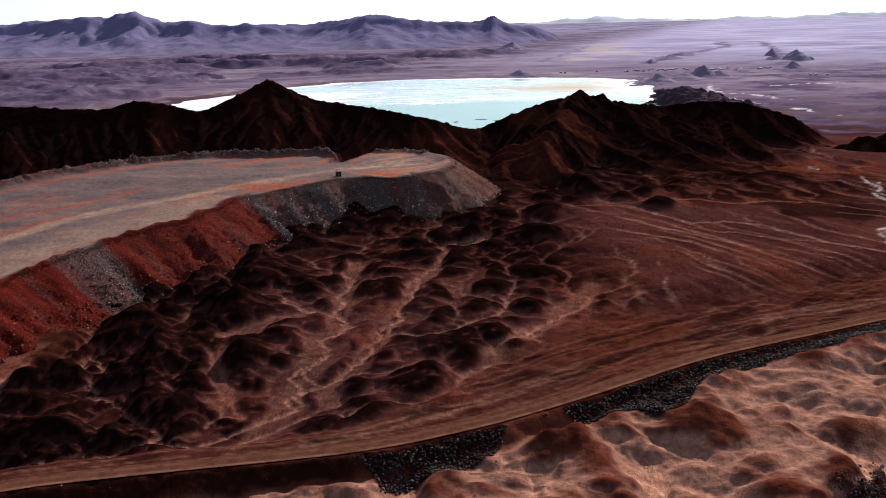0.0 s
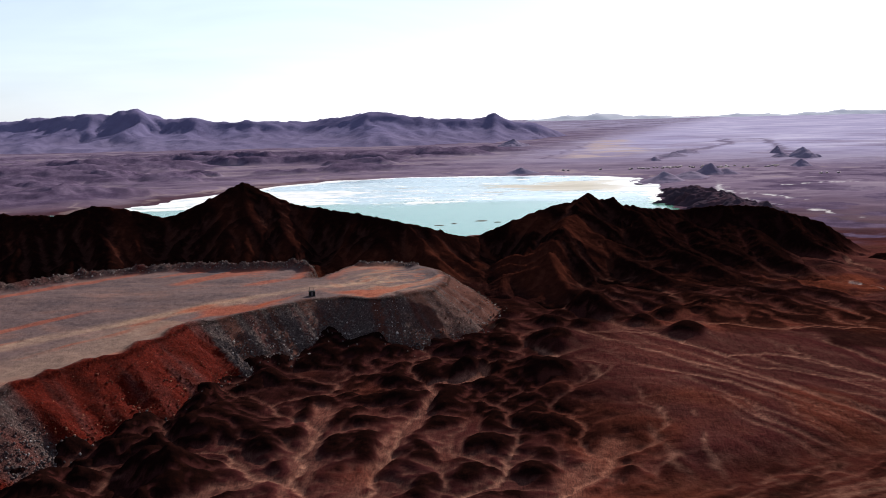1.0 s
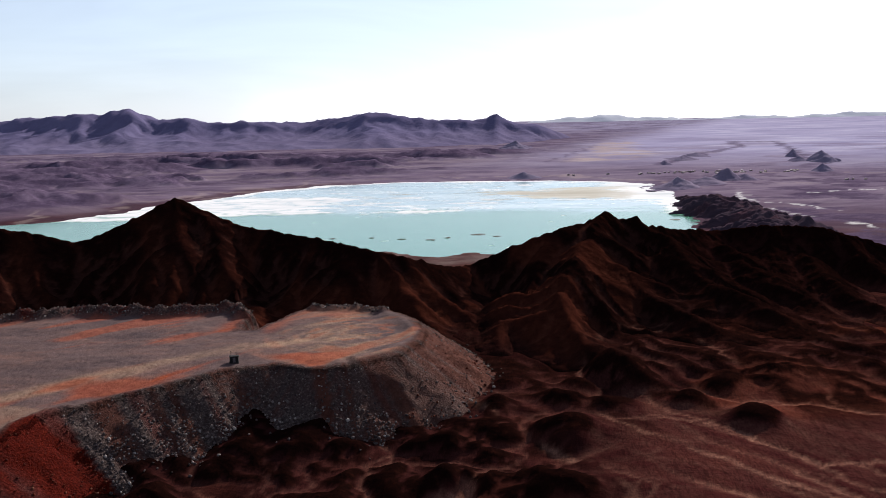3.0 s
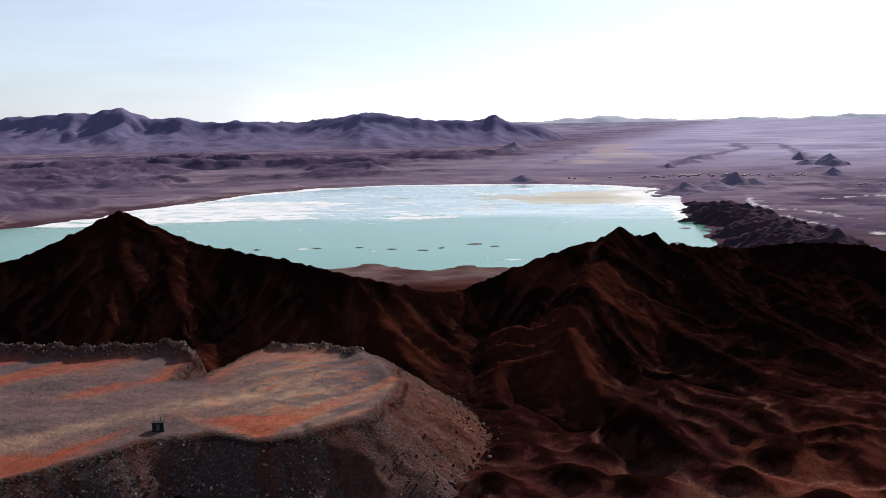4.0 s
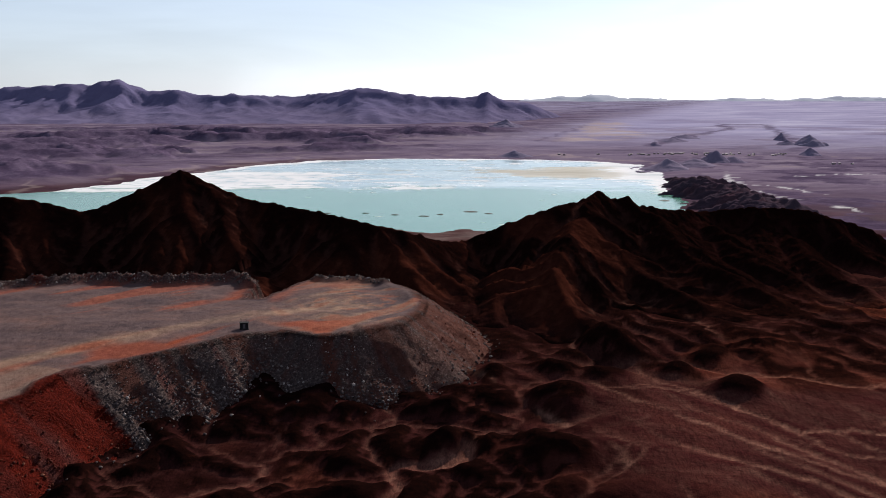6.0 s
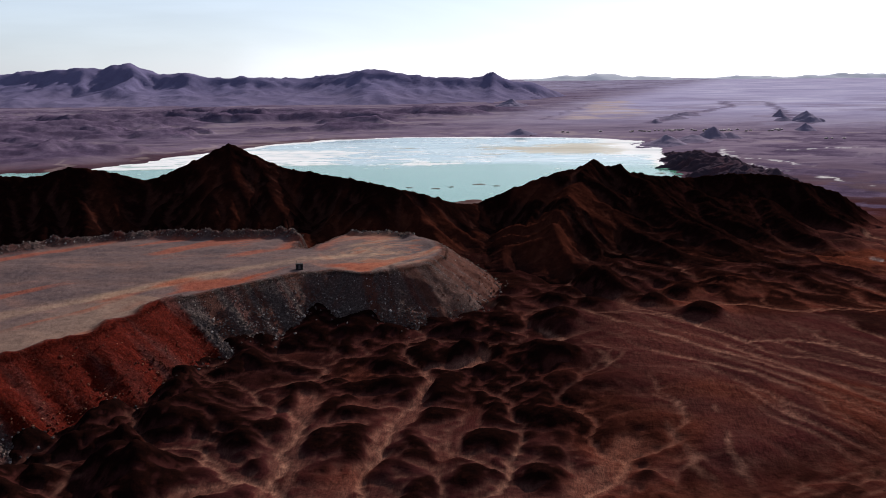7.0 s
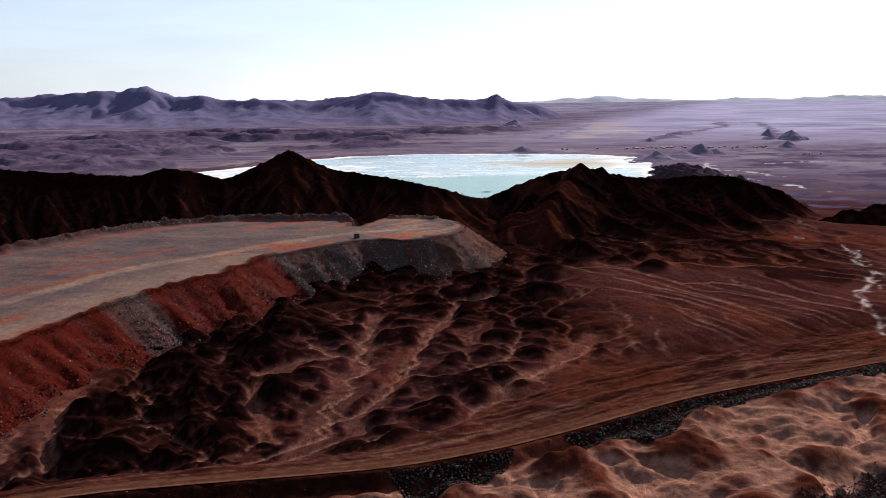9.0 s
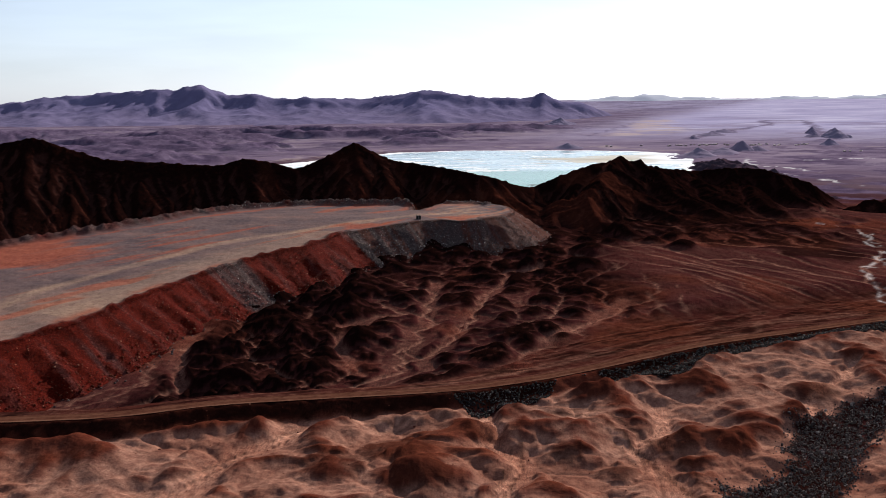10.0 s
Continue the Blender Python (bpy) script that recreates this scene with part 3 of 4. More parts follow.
    l.new(calc(n, l, "MULTIPLY", calc(n, l, "SUBTRACT", 1.0, dry), 0.13), b.inputs["Specular IOR Level"])
    bump(n, l, b, tex(n, l, 0.4, 3), 0.1, 0.15)
    return m


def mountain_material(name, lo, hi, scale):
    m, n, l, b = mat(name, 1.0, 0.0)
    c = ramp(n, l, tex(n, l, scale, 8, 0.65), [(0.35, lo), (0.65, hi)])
    # paler towards the foot, where haze lies thickest, mixed into the colour
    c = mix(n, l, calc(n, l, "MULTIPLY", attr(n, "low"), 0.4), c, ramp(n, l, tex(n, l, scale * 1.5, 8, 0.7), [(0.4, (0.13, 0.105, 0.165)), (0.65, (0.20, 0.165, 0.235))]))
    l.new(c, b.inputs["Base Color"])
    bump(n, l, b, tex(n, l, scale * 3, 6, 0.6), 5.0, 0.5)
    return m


WATER = water_material()
# violet and pale base colours stand in for the haze before both ranges
RANGE = mountain_material("far_rock_hazed", (0.112, 0.098, 0.180), (0.150, 0.133, 0.232), 0.012)
PALE_RANGE = mountain_material("distant_rock_hazed", (0.42, 0.44, 0.52), (0.50, 0.52, 0.58), 0.003)


def thing(name, me, material, label="", category="", kind="", parent=None):
    ob = new(name, me)
    me.materials.append(material)
    if parent:
        ob.parent = parent
    return tagged(ob, label, category, kind=kind)


WASHES = [([(-6, 252), (1, 236), (13, 220), (20, 209), (23.2, 186), (25.9, 167.6), (26.3, 152)], 1.8), ([(28.5, 193), (30.2, 182.5), (30.2, 170), (33.5, 162), (34.3, 152)], 0.9),
          ([(92, 300), (98, 275), (92, 238), (88, 229), (82, 216), (79, 197), (77, 187), (90, 170)], 1.2), ([(94, 380), (93, 352), (103, 344), (103, 328), (99, 287), (110, 265), (150, 240)], 1.3),
          ([(30, 210), (36, 198), (42.3, 185.5), (46, 174.5), (51, 168.5)], 0.9), ([(14, 240), (30, 222), (48, 204), (66, 190)], 0.9), ([(-83, 150), (-80, 140), (-78.6, 132), (-76, 117)], 1.0), ([(-88, 142), (-91.4, 131.7), (-95, 116)], 1.0), ([(-75, 152), (-76, 142), (-82, 130), (-90, 117)], 0.9), ([(39, 170), (41.5, 166), (40.3, 161), (38, 157), (40, 154)], 0.9)]


REAR = [(-28, 113), (-14.7, 121.5), (-3.7, 129), (8.6, 139), (22, 147.4), (36, 152.2), (42.5, 155.5), (43.5, 159), (42.8, 162), (45, 164.6), (49, 166), (57, 168.5), (67, 173), (140, 205)]


FRONT_TRACKS = [[(-13.2, 111), (-9.8, 102.5), (-6.3, 95), (-6.4, 85.7), (-8.4, 77), (-12, 60)], [(-37.5, 103.3), (-26.8, 102.7), (-14, 108.6)], [(1.4, 109.5), (8.6, 101.2), (13.7, 89.4), (19.2, 81), (24, 70)], [(-40, 104), (-47, 92), (-54, 78), (-60, 60)]]
LANE = [(-6, 110), (5, 109.8), (12, 101.4), (19, 81.4), (24, 70)]


def near_layers(x, y, fields, rill):
    hum, rib, before, terrace, field, d, bed, cap = fields
    region = 0.14 + 0.46 * step(-28, -50, x + 0.15 * (y - 160)) + 0.40 * blob(x, y, 10, 200, 22, 20) + 0.36 * step(180, 212, y) - 0.22 * blob(x, y, -25, 152, 22, 30)
    dark = step(0.22, 0.74, hum + region + 0.2 * fbm(x, y, 6, 4, 44)) * field * (1 - bed)
    knoll = ~before * step(-4, 4, x) * step(222, 246, y - 0.1 * x) * step(-0.1, 0.3, toe_spurs(x, y) + 0.25 * fbm(x, y, 7, 3, 47)) * (1 - step(75, 110, x))
    dark = np.maximum(dark, step(0.25, 0.6, cap + 0.15 * fbm(x, y, 4, 3, 46)) * np.where(before, 0.45, 1.0))
    # dark over the outcrop, with the corner's shade in the colour
    dark = np.maximum(dark, step(0.2, 0.5, np.maximum(blob(x, y, -37, 232.5, 7, 8), blob(x, y, -27, 231, 9, 6))))
    tops = before * step(0.32, 0.95, rib + 0.8 * cap + 0.3 * fbm(x, y, 8, 4, 45))
    rock = np.maximum(np.maximum(dark, knoll * 0.95), 0.32 * tops * step(-0.3, 0.6, fbm(x, y, 9, 4, 49)))
    rock = np.maximum(rock, 0.75 * ~before * step(0.3, 0.5, blob(x, y, 75, 238, 13, 13) + 0.3 * fbm(x, y, 12, 3, 48)))
    rock = np.maximum(rock, (0.76 + 0.22 * step(-0.25, 0.35, fbm(x, y, 11, 4, 51)) + 0.02 * step(30, 60, x)) * ~before * step(232, 268, y - 0.1 * x + 10 * fbm(x, y, 16, 3, 50)) * (1 - step(62, 100, x)))
    rock = np.maximum(rock, terrace * (0.30 + 0.55 * step(-0.1, 0.5, fbm(0.8 * x + 0.6 * y, 3 * (0.8 * y - 0.6 * x), 12, 5, 54, 0.6))))
    stony = np.maximum(1 - step(-1.5, 0.8, poly_sd(x + 1.5 * fbm(x, y, 5, 3, 611), y + 1.5 * fbm(x, y, 5, 3, 612), BOULDERS)), before * (d < fill_width(x)))
    rock = np.maximum(rock, 0.92 * stony)
    # dark strip down the road bank's face: its shade put into the colour
    rock = np.maximum(rock, 0.9 * before * (1 - step(2.5, 4.5, d + 1.2 * fbm(x, y, 4, 3, 52))) * (1 - step(-20, -12, x)))
    low = 1 - step(0.05, 0.45, hum)
    sand = field * (0.035 * low + 0.01) * (1 - 0.85 * step(0.15, 0.4, region)) + before * (0.62 - 0.58 * tops)
    sand = np.maximum(sand, bed * (0.12 + 0.55 * before + 0.08 * step(-14, -4, x)))
    run, across = 0.75 * x - 0.65 * y, 0.65 * x + 0.75 * y
    flow = np.abs(perlin((across + 5 * fbm(x, y, 30, 3, 12)) / 9, run / 70, 90))
    flow2 = np.abs(perlin((across + 4 * fbm(x, y, 20, 3, 13)) / 4.5, run / 40, 91))
    fan = ~before * (1 - field) * (1 - terrace)
    sand = np.maximum(sand, fan * (0.03 + 0.10 * np.maximum(0.8 * (1 - step(0.015, 0.085, flow)), 0.45 * (1 - step(0.03, 0.14, flow2)) * step(-0.2, 0.3, fbm(x, y, 30, 2, 19)))))
    for k, (pts, w) in enumerate(WASHES):
        sand = np.maximum(sand, soft_line(x, y, pts, max(w * 0.6, 0.65), 2.2, 200 + 10 * k) * 0.45 * step(-0.5, 0.1, fbm(x, y, 15, 3, 205 + k)) * ~before)
    sand = np.maximum(sand, rill * np.where(before, 0.8, (0.36 + 0.14 * fan) * (1 - 0.6 * field * step(170, 205, y))))
    rock = rock * (1 - 0.6 * rill)
    tyre = np.abs(perlin((d + 0.6 * fbm(x, y, 25, 2, 25)) / 1.6, x / 90, 95))
    sand = sand * (1 - terrace) + terrace * np.clip(0.02 + 0.20 * (1 - step(0.04, 0.2, tyre)) * step(-0.2, 0.3, fbm(x, y, 12, 2, 28)) + 0.16 * fbm(x, y, 5, 5, 26, 0.6), 0, 1)
    sand = np.maximum(sand, ~before * 0.5 * np.maximum(soft_line(x, y, REAR, 0.9, 0.5, 271), 0.7 * soft_line(x, y - 2.4, REAR, 0.8, 1.2, 281)))
    sand = np.maximum(sand, before * 0.8 * soft_line(x, y, LANE, 1.3, 0.5, 291))
    lane_d = d + 0.7 * fbm(x, y, 24, 2, 25)
    for k, off in enumerate((4.4, 5.9, 7.6, 9.1, 11.4, 12.8, 15.5, 17.0, 20.0)):
        line = np.exp(-((lane_d + 0.9 * fbm(x, y, 18, 2, 350 + k) - off) / 0.26) ** 2) * terrace * step(-0.35, 0.1, fbm(x, y, 14, 3, 360 + k))
        sand, rock = np.maximum(sand, 0.34 * line), rock * (1 - 0.8 * line)
        rock = np.maximum(rock, 0.85 * terrace * np.exp(-((lane_d + 0.9 * fbm(x, y, 18, 2, 350 + k) - off - 0.65) / 0.3) ** 2) * step(-0.1, 0.3, fbm(x, y, 11, 3, 370 + k)))
    for k, pts in enumerate(FRONT_TRACKS):
        off = np.abs(line_dist(x + 0.5 * fbm(x, y, 12, 3, 380 + k), y + 0.5 * fbm(x, y, 12, 3, 385 + k), pts)[0])
        sand = np.maximum(sand, before * 0.95 * np.exp(-(off / 1.5) ** 4))
        rock = np.maximum(rock * (1 - 0.8 * before * np.exp(-(off / 1.5) ** 4)), 0.6 * before * np.exp(-((off - 0.85) / 0.34) ** 2) * step(-0.4, 0.1, fbm(x, y, 6, 3, 390 + k)))
    bank = before * (1 - step(2.5, 4.5, d + 0.8 * fbm(x, y, 4, 3, 53)))
    sand = sand * (1 - 0.85 * bank)
    rust = np.clip(0.9 * bank + step(0.1, 0.6, fbm(x, y, 34, 3, 66)) * 0.5 + 0.35 * terrace + 0.85 * tops + 0.9 * step(0.4, 0.8, blob(x, y, 86, 298, 22, 16) + 0.4 * fbm(x, y, 9, 3, 67)), 0, 1)
    salt = 0.42 * np.maximum(soft_line(x, y, WASHES[2][0], 0.5, 1.8, 220), 0.8 * soft_line(x - 1.5, y, WASHES[2][0], 0.4, 3.0, 226)) * step(-0.4, 0.1, fbm(x, y, 5, 3, 228))
    lane = line_dist(x + 0.5 * fbm(x, y, 12, 3, 291), y + 0.5 * fbm(x, y, 12, 3, 296), LANE)[0]
    rock = np.maximum(rock, 0.75 * before * np.exp(-((lane - 1.5) / 0.35) ** 2))
    return dict(sand=np.clip(sand * (1 - stony), 0, 1), rock=rock, rust=rust * 0.8, salt=salt, bed=np.clip(np.maximum(np.maximum(bed, 0.3 * before), np.maximum(0.85 * fan, 0.7 * field * low)), 0, 1))


NEAR_LAYERS = near_layers(GX, GY, FIELDS, RILL)
RIVER = [(160, 1140), (197, 1268), (251, 1415), (354, 1630), (385, 1840), (447, 1811), (402, 1539), (345, 1290), (331, 1168), (288, 1068), (255, 1100)]
PALE_FAN = [(68, 1266), (181, 1990), (225, 1900), (215, 1500), (160, 1284), (93, 1226)]
FAR_TRACKS = [[(10, 1357), (54, 1583), (139, 2090)], [(46, 1258), (87, 1467), (152, 1812)], [(230, 860), (170, 870), (120, 915), (60, 985), (-60, 1010)], [(140, 1000), (220, 985), (330, 960)]]
SALT_RUNS = [([(163, 800), (154, 763), (149, 723), (147, 696), (142, 642), (140, 586), (134, 520)], 2.0), ([(147, 663), (154, 620), (162, 595), (175, 540)], 1.2), ([(150, 700), (165, 690), (180, 640)], 0.9), ([(200, 760), (240, 782), (300, 775)], 1.2)]


def far_layers(x, y):
    sd = poly_sd(x, y, LAKE)
    wx, wy = x + 10 * fbm(x, y, 45, 4, 241), y + 24 * fbm(x, y, 70, 4, 245)
    hazy_silt = step(440, 900, y + 1.2 * np.clip(x - 100, 0, 150)) * (1 - 0.6 * (1 - step(12, 30, sd + 8 * fbm(x, y, 30, 3, 255))) * step(-90, -170, x))
    west = step(60, -160, x + 60 - 0.3 * (y - 1000)) * step(500, 700, y)
    hills = foothill(x, y)
    scrub = 0.95 * step(0.02, 0.22, hills + 0.06 * fbm(x, y, 25, 4, 98)) * step(20, 60, sd + 10 * fbm(x, y, 40, 3, 257))
    scrub = np.maximum(scrub, west * (0.36 + 0.5 * step(-0.2, 0.5, fbm(0.94 * x + 0.34 * y, 3 * (0.94 * y - 0.34 * x), 150, 6, 89, 0.6))) * step(25, 70, sd))
    dark = 1 - step(3, 12, line_dist(wx, wy, RIVER)[0] + 6 * fbm(x, y, 25, 4, 243))
    for pts in FAR_TRACKS[:2]:
        dark = np.maximum(dark, 0.7 * (1 - step(2, 6, line_dist(wx, wy, pts)[0])))
    band = step(-0.1, 0.35, fbm(x, y * 1.1, 46, 6, 251, 0.6)) * step(112, 150, x + 10 * fbm(x, y, 30, 2, 252)) * (1 - step(900, 1150, y))
    scrub = np.clip(np.maximum(np.maximum(scrub, 0.65 * dark), 0.85 * band), 0, 1)
    # paler with distance: air haze put into the ground's colour
    haze_pale = step(850, 1900, y + 0.8 * np.clip(x, 0, 600) + 0.25 * np.clip(-x, -1e9, 0)) * (0.62 + 0.3 * step(-500, 200, x)) * (1 - 0.5 * (1 - step(900, 1150, y)))
    haze_pale = haze_pale * (1 - 0.88 * west * (1 - step(2000, 3200, y))) * (1 - 0.45 * step(0.0, 0.4, fbm(x, y, 160, 6, 263, 0.6)) * (1 - step(1500, 2400, y)))
    fan = 1 - step(-20, 12, poly_sd(wx, wy, PALE_FAN))
    streak = west * (1 - step(0.02, 0.14, np.abs(fbm(x - 0.45 * y, y * 0.5 + 0.5 * x, 75, 4, 265)))) * (1 - 0.8 * scrub)
    streak = np.maximum(streak, 0.8 * west * step(0.03, 0.0, hills) * step(-0.1, 0.4, fbm(0.94 * x + 0.34 * y, 3 * (0.94 * y - 0.34 * x), 90, 5, 269, 0.6)) * (1 - step(1500, 2000, y)))
    sand = np.maximum(0.75 * fan * step(-0.5, 0.3, fbm(x, y, 90, 5, 267, 0.6)), 0.35 * streak)
    for pts in FAR_TRACKS[2:]:
        sand = np.maximum(sand, 0.35 * (1 - step(1.5, 4.5, line_dist(wx, wy, pts)[0])))
    salt = np.zeros(np.shape(x))
    for k, (pts, w) in enumerate(SALT_RUNS):
        gap = step(-0.35, 0.2, fbm(x, y, 22, 3, 330 + k))
        salt = np.maximum(salt, 0.6 * gap * soft_line(x, y, pts, w * 1.6, 4.5, 310 + 10 * k))
    shelf = (1 - step(515, 545, y)) * step(430, 465, y) * blob(x, y, -30, 490, 120, 60)
    sand = np.maximum(sand, (0.18 + 0.14 * fbm(x, y, 14, 4, 259)) * shelf)
    return dict(hazy_silt=hazy_silt, scrub=scrub, salt=salt, haze_pale=np.maximum(haze_pale, 0.5 * fan), tan=sand)


def desert_layers(x, y, z):
    """How much sand, dark rock, rust, hazy silt, haze paleness and salt lies where."""
    lay = {k: np.zeros(x.shape) for k in ("sand", "rock", "rust", "hazy_silt", "scrub", "salt", "haze_pale", "bed", "tan")}
    here = 1 - step(395, 450, y)
    inside = (x > GX[0, 0]) & (x < GX[0, -1]) & (y > GY[0, 0])
    mask = (y < 450) & inside
    for k, v in NEAR_LAYERS.items():
        lay[k][mask] = grid_value(v, x[mask], y[mask], *GRID) * here[mask]
    mask = (y < 450) & ~inside
    for k, v in near_layers(x[mask], y[mask], mounds(x[mask], y[mask]), np.zeros(mask.sum())).items():
        lay[k][mask] = v * here[mask]
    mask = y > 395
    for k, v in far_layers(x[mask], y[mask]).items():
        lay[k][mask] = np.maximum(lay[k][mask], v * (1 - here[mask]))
    return lay


# ---- ground: one sheet to the horizon, finest in the valley ----
def build_ground():
    th = np.concatenate([np.radians(np.arange(-48, -32, 0.3)), np.radians(np.arange(-32, 32, 0.11)), np.radians(np.arange(32, 48, 0.3)), np.radians(np.arange(48, 312.1, 4.0))])
    r = [0.0]
    while r[-1] < 4950:
        r.append(r[-1] + max(r[-1] * (0.003 if r[-1] < 500 else 0.006), 0.25) if r[-1] > 60 else r[-1] + 1.5)
    tt, rr = np.meshgrid(th, np.array(r))
    x, y = rr * np.sin(tt), rr * np.cos(tt) - 10
    z = ground(x, y)
    z = z - 6.0 * step(3000, 4900, rr) * (np.cos(tt) < 0)
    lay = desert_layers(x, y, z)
    gully = step(0.015, 0.10, hollow(z, 2)) * (rr < 330)
    spine = step(0.015, 0.10, -hollow(z, 3)) * (rr < 330)
    lay["sand"] = np.clip(lay["sand"] + gully * (0.08 - 0.07 * lay["rock"]) * (1 - 0.75 * step(200, 245, y)) - 0.12 * spine, 0, 1)
    lay["rock"] = np.clip(lay["rock"] * (1 - 0.55 * gully), 0, 1)
    me = sheet_mesh("ground", x, y, z, None, lay)
    thing("ground", me, DESERT, "reddish-brown stony desert ground with pale dry washes", "ground", "structure")


build_ground()


def hill(name, label, box, grid, height, rocky, far=0.0, cuts=()):
    """A hill or ridge of its own, standing out of the ground sheet."""
    xs, ys = np.meshgrid(np.arange(box[0], box[1], grid), np.arange(box[2], box[3], grid))
    z, g = height(xs, ys), ground(xs, ys)
    lay = {k: np.zeros(xs.shape) for k in ("sand", "rust", "hazy_silt", "scrub", "salt", "haze_pale", "bed")}
    # far: how much distance haze is put into the hill's colour
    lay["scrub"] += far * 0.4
    lay["hazy_silt"] += min(1.0, 2 * far)
    lay["haze_pale"] += far * 0.45
    lay["rock"], lay["rust"] = rocky(xs, ys)
    gully = step(0.03, 0.25, hollow(z, 3))
    lay["rock"] = lay["rock"] * (1 - 0.3 * gully)
    lay["sand"] = 0.10 * gully
    if cuts:
        inside = (xs > GX[0, 0]) & (xs < GX[0, -1]) & (ys > GY[0, 0]) & (ys < GY[-1, 0])
        run = inside * grid_value(FLOW, xs, ys, GRID[0], GRID[1], 1.2)
        lay["sand"] = np.maximum(lay["sand"], 0.14 * step(1.5, 2.6, run)) * (1 - 0.8 * step(25, 55, xs))
        foot = inside * (1 - step(0.5, 5.0, z - g + 1.5 * fbm(xs, ys, 6, 3, 118)))
        for key, v in NEAR_LAYERS.items():
            lay[key] = lay[key] * (1 - foot) + foot * grid_value(v, xs, ys, *GRID)
    z, keep = np.maximum(z, g - 3), z > g - 0.3
    if not cuts:
        return thing(name, sheet_mesh(name, xs, ys, z, keep, lay), DESERT, label, "ridge" if "ridge" in name else "hill")
    ob = tagged(new(name), label, "ridge")
    for word, x0, x1 in cuts:
        i, j = int((x0 - box[0]) / grid), int((x1 - box[0]) / grid) + 1
        thing(word, sheet_mesh(word, xs[:, i:j], ys[:, i:j], z[:, i:j], keep[:, i:j], {k: v[:, i:j] for k, v in lay.items()}), DESERT, parent=ob)
    return ob


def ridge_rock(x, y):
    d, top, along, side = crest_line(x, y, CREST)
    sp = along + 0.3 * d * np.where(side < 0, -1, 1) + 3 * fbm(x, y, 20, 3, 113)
    # brown streaks that fade out on the east flank and the western shoulder
    brown_streak = step(0.02, 0.5, fbm(sp, d * 0.2, 17, 3, 111) + 0.12 * fbm(x, y, 5, 3, 112) + 0.3 * blob(x, y, 5, 305, 24, 26))
    brown_streak = brown_streak * (1 - 0.9 * step(22, 48, x - 0.25 * (y - 320)))
    return np.clip(1.0 - 0.25 * brown_streak * (1 - 0.75 * step(12, 40, x)) * (1 - 0.2 * step(-30, -60, x)) * (1 - 0.85 * step(-95, -150, x)) * (1 + 0.5 * blob(x, y, 5, 300, 26, 40)), 0, 1), 0.7 * brown_streak


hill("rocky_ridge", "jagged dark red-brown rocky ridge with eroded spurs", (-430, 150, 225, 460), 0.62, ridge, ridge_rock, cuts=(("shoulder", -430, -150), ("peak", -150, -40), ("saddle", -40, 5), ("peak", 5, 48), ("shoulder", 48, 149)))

SHORE = [(121, 750, 2.5), (118, 705, 6), (119, 670, 8.5), (122, 640, 9), (123, 600, 9.5), (120, 560, 10), (116, 520, 11.5), (109, 470, 13), (101, 400, 17)]
EAST = [(112, 356, 7), (121, 348, 12.5), (135, 350, 15), (160, 355, 18), (220, 345, 23), (300, 335, 21), (360, 330, 12)]


def shore_ridge(x, y):
    d, top, along, side = crest_line(x + 5 * fbm(x, y, 35, 2, 517), y, SHORE)
    top = top * (0.85 + 0.45 * fbm(along, along * 0, 38, 3, 519))
    return top - 0.42 * d + 6.0 * step(0, 12, d) * (spurs(x, y, along, d, side, 0.2, 13.0, 511) - 0.4) + 2.0 * (np.abs(fbm(x, y, 9, 4, 515)) - 0.3) + 0.8 * fbm(x, y, 4, 3, 518)


def east_hill(x, y):
    d, top, along, side = crest_line(x, y, EAST)
    return top - 0.5 * d + 5 * step(0, 16, d) * (spurs(x, y, along, d, side, 0.3, 14.0, 521) - 0.4) + 1.2 * fbm(x, y, 5, 4, 525)


hill("shore_ridge", "low craggy dark ridge along the pond's shore", (60, 160, 390, 760), 1.0, shore_ridge, lambda x, y: (0.8 - 0.4 * step(0, 0.4, fbm(x, y, 12, 4, 533)), 0.3 * step(0, 0.5, fbm(x, y, 20, 3, 531))), 0.08)
hill("dark_hill", "dark bare hill beside the pass track", (90, 420, 270, 420), 1.2, east_hill, lambda x, y: (0.95 + 0 * x, 0.2 + 0 * x))


def cone(cx, cy, top, rx, ry, seed):
    def height(x, y):
        r = np.hypot((x - cx) / rx, (y - cy) / ry)
        return 2 + top * (1.25 * np.clip(1 - r, -0.3, 1) * np.abs(np.clip(1 - r, -0.3, 1)) ** 0.12 - 0.1) * (1 + 0.35 * fbm(x, y, rx, 3, seed)) + 0.2 * top * (np.abs(fbm(x, y, rx * 0.6, 4, seed + 3)) - 0.25)
    return height


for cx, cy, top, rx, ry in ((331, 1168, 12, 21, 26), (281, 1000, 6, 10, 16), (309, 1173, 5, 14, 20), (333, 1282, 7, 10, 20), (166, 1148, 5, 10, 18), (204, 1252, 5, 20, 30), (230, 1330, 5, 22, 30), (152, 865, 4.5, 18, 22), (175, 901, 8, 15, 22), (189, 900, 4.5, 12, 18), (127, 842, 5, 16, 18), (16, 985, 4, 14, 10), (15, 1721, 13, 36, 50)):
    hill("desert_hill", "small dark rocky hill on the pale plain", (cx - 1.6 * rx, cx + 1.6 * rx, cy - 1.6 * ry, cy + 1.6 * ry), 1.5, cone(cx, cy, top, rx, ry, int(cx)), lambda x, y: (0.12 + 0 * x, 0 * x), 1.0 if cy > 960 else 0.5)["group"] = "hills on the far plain"


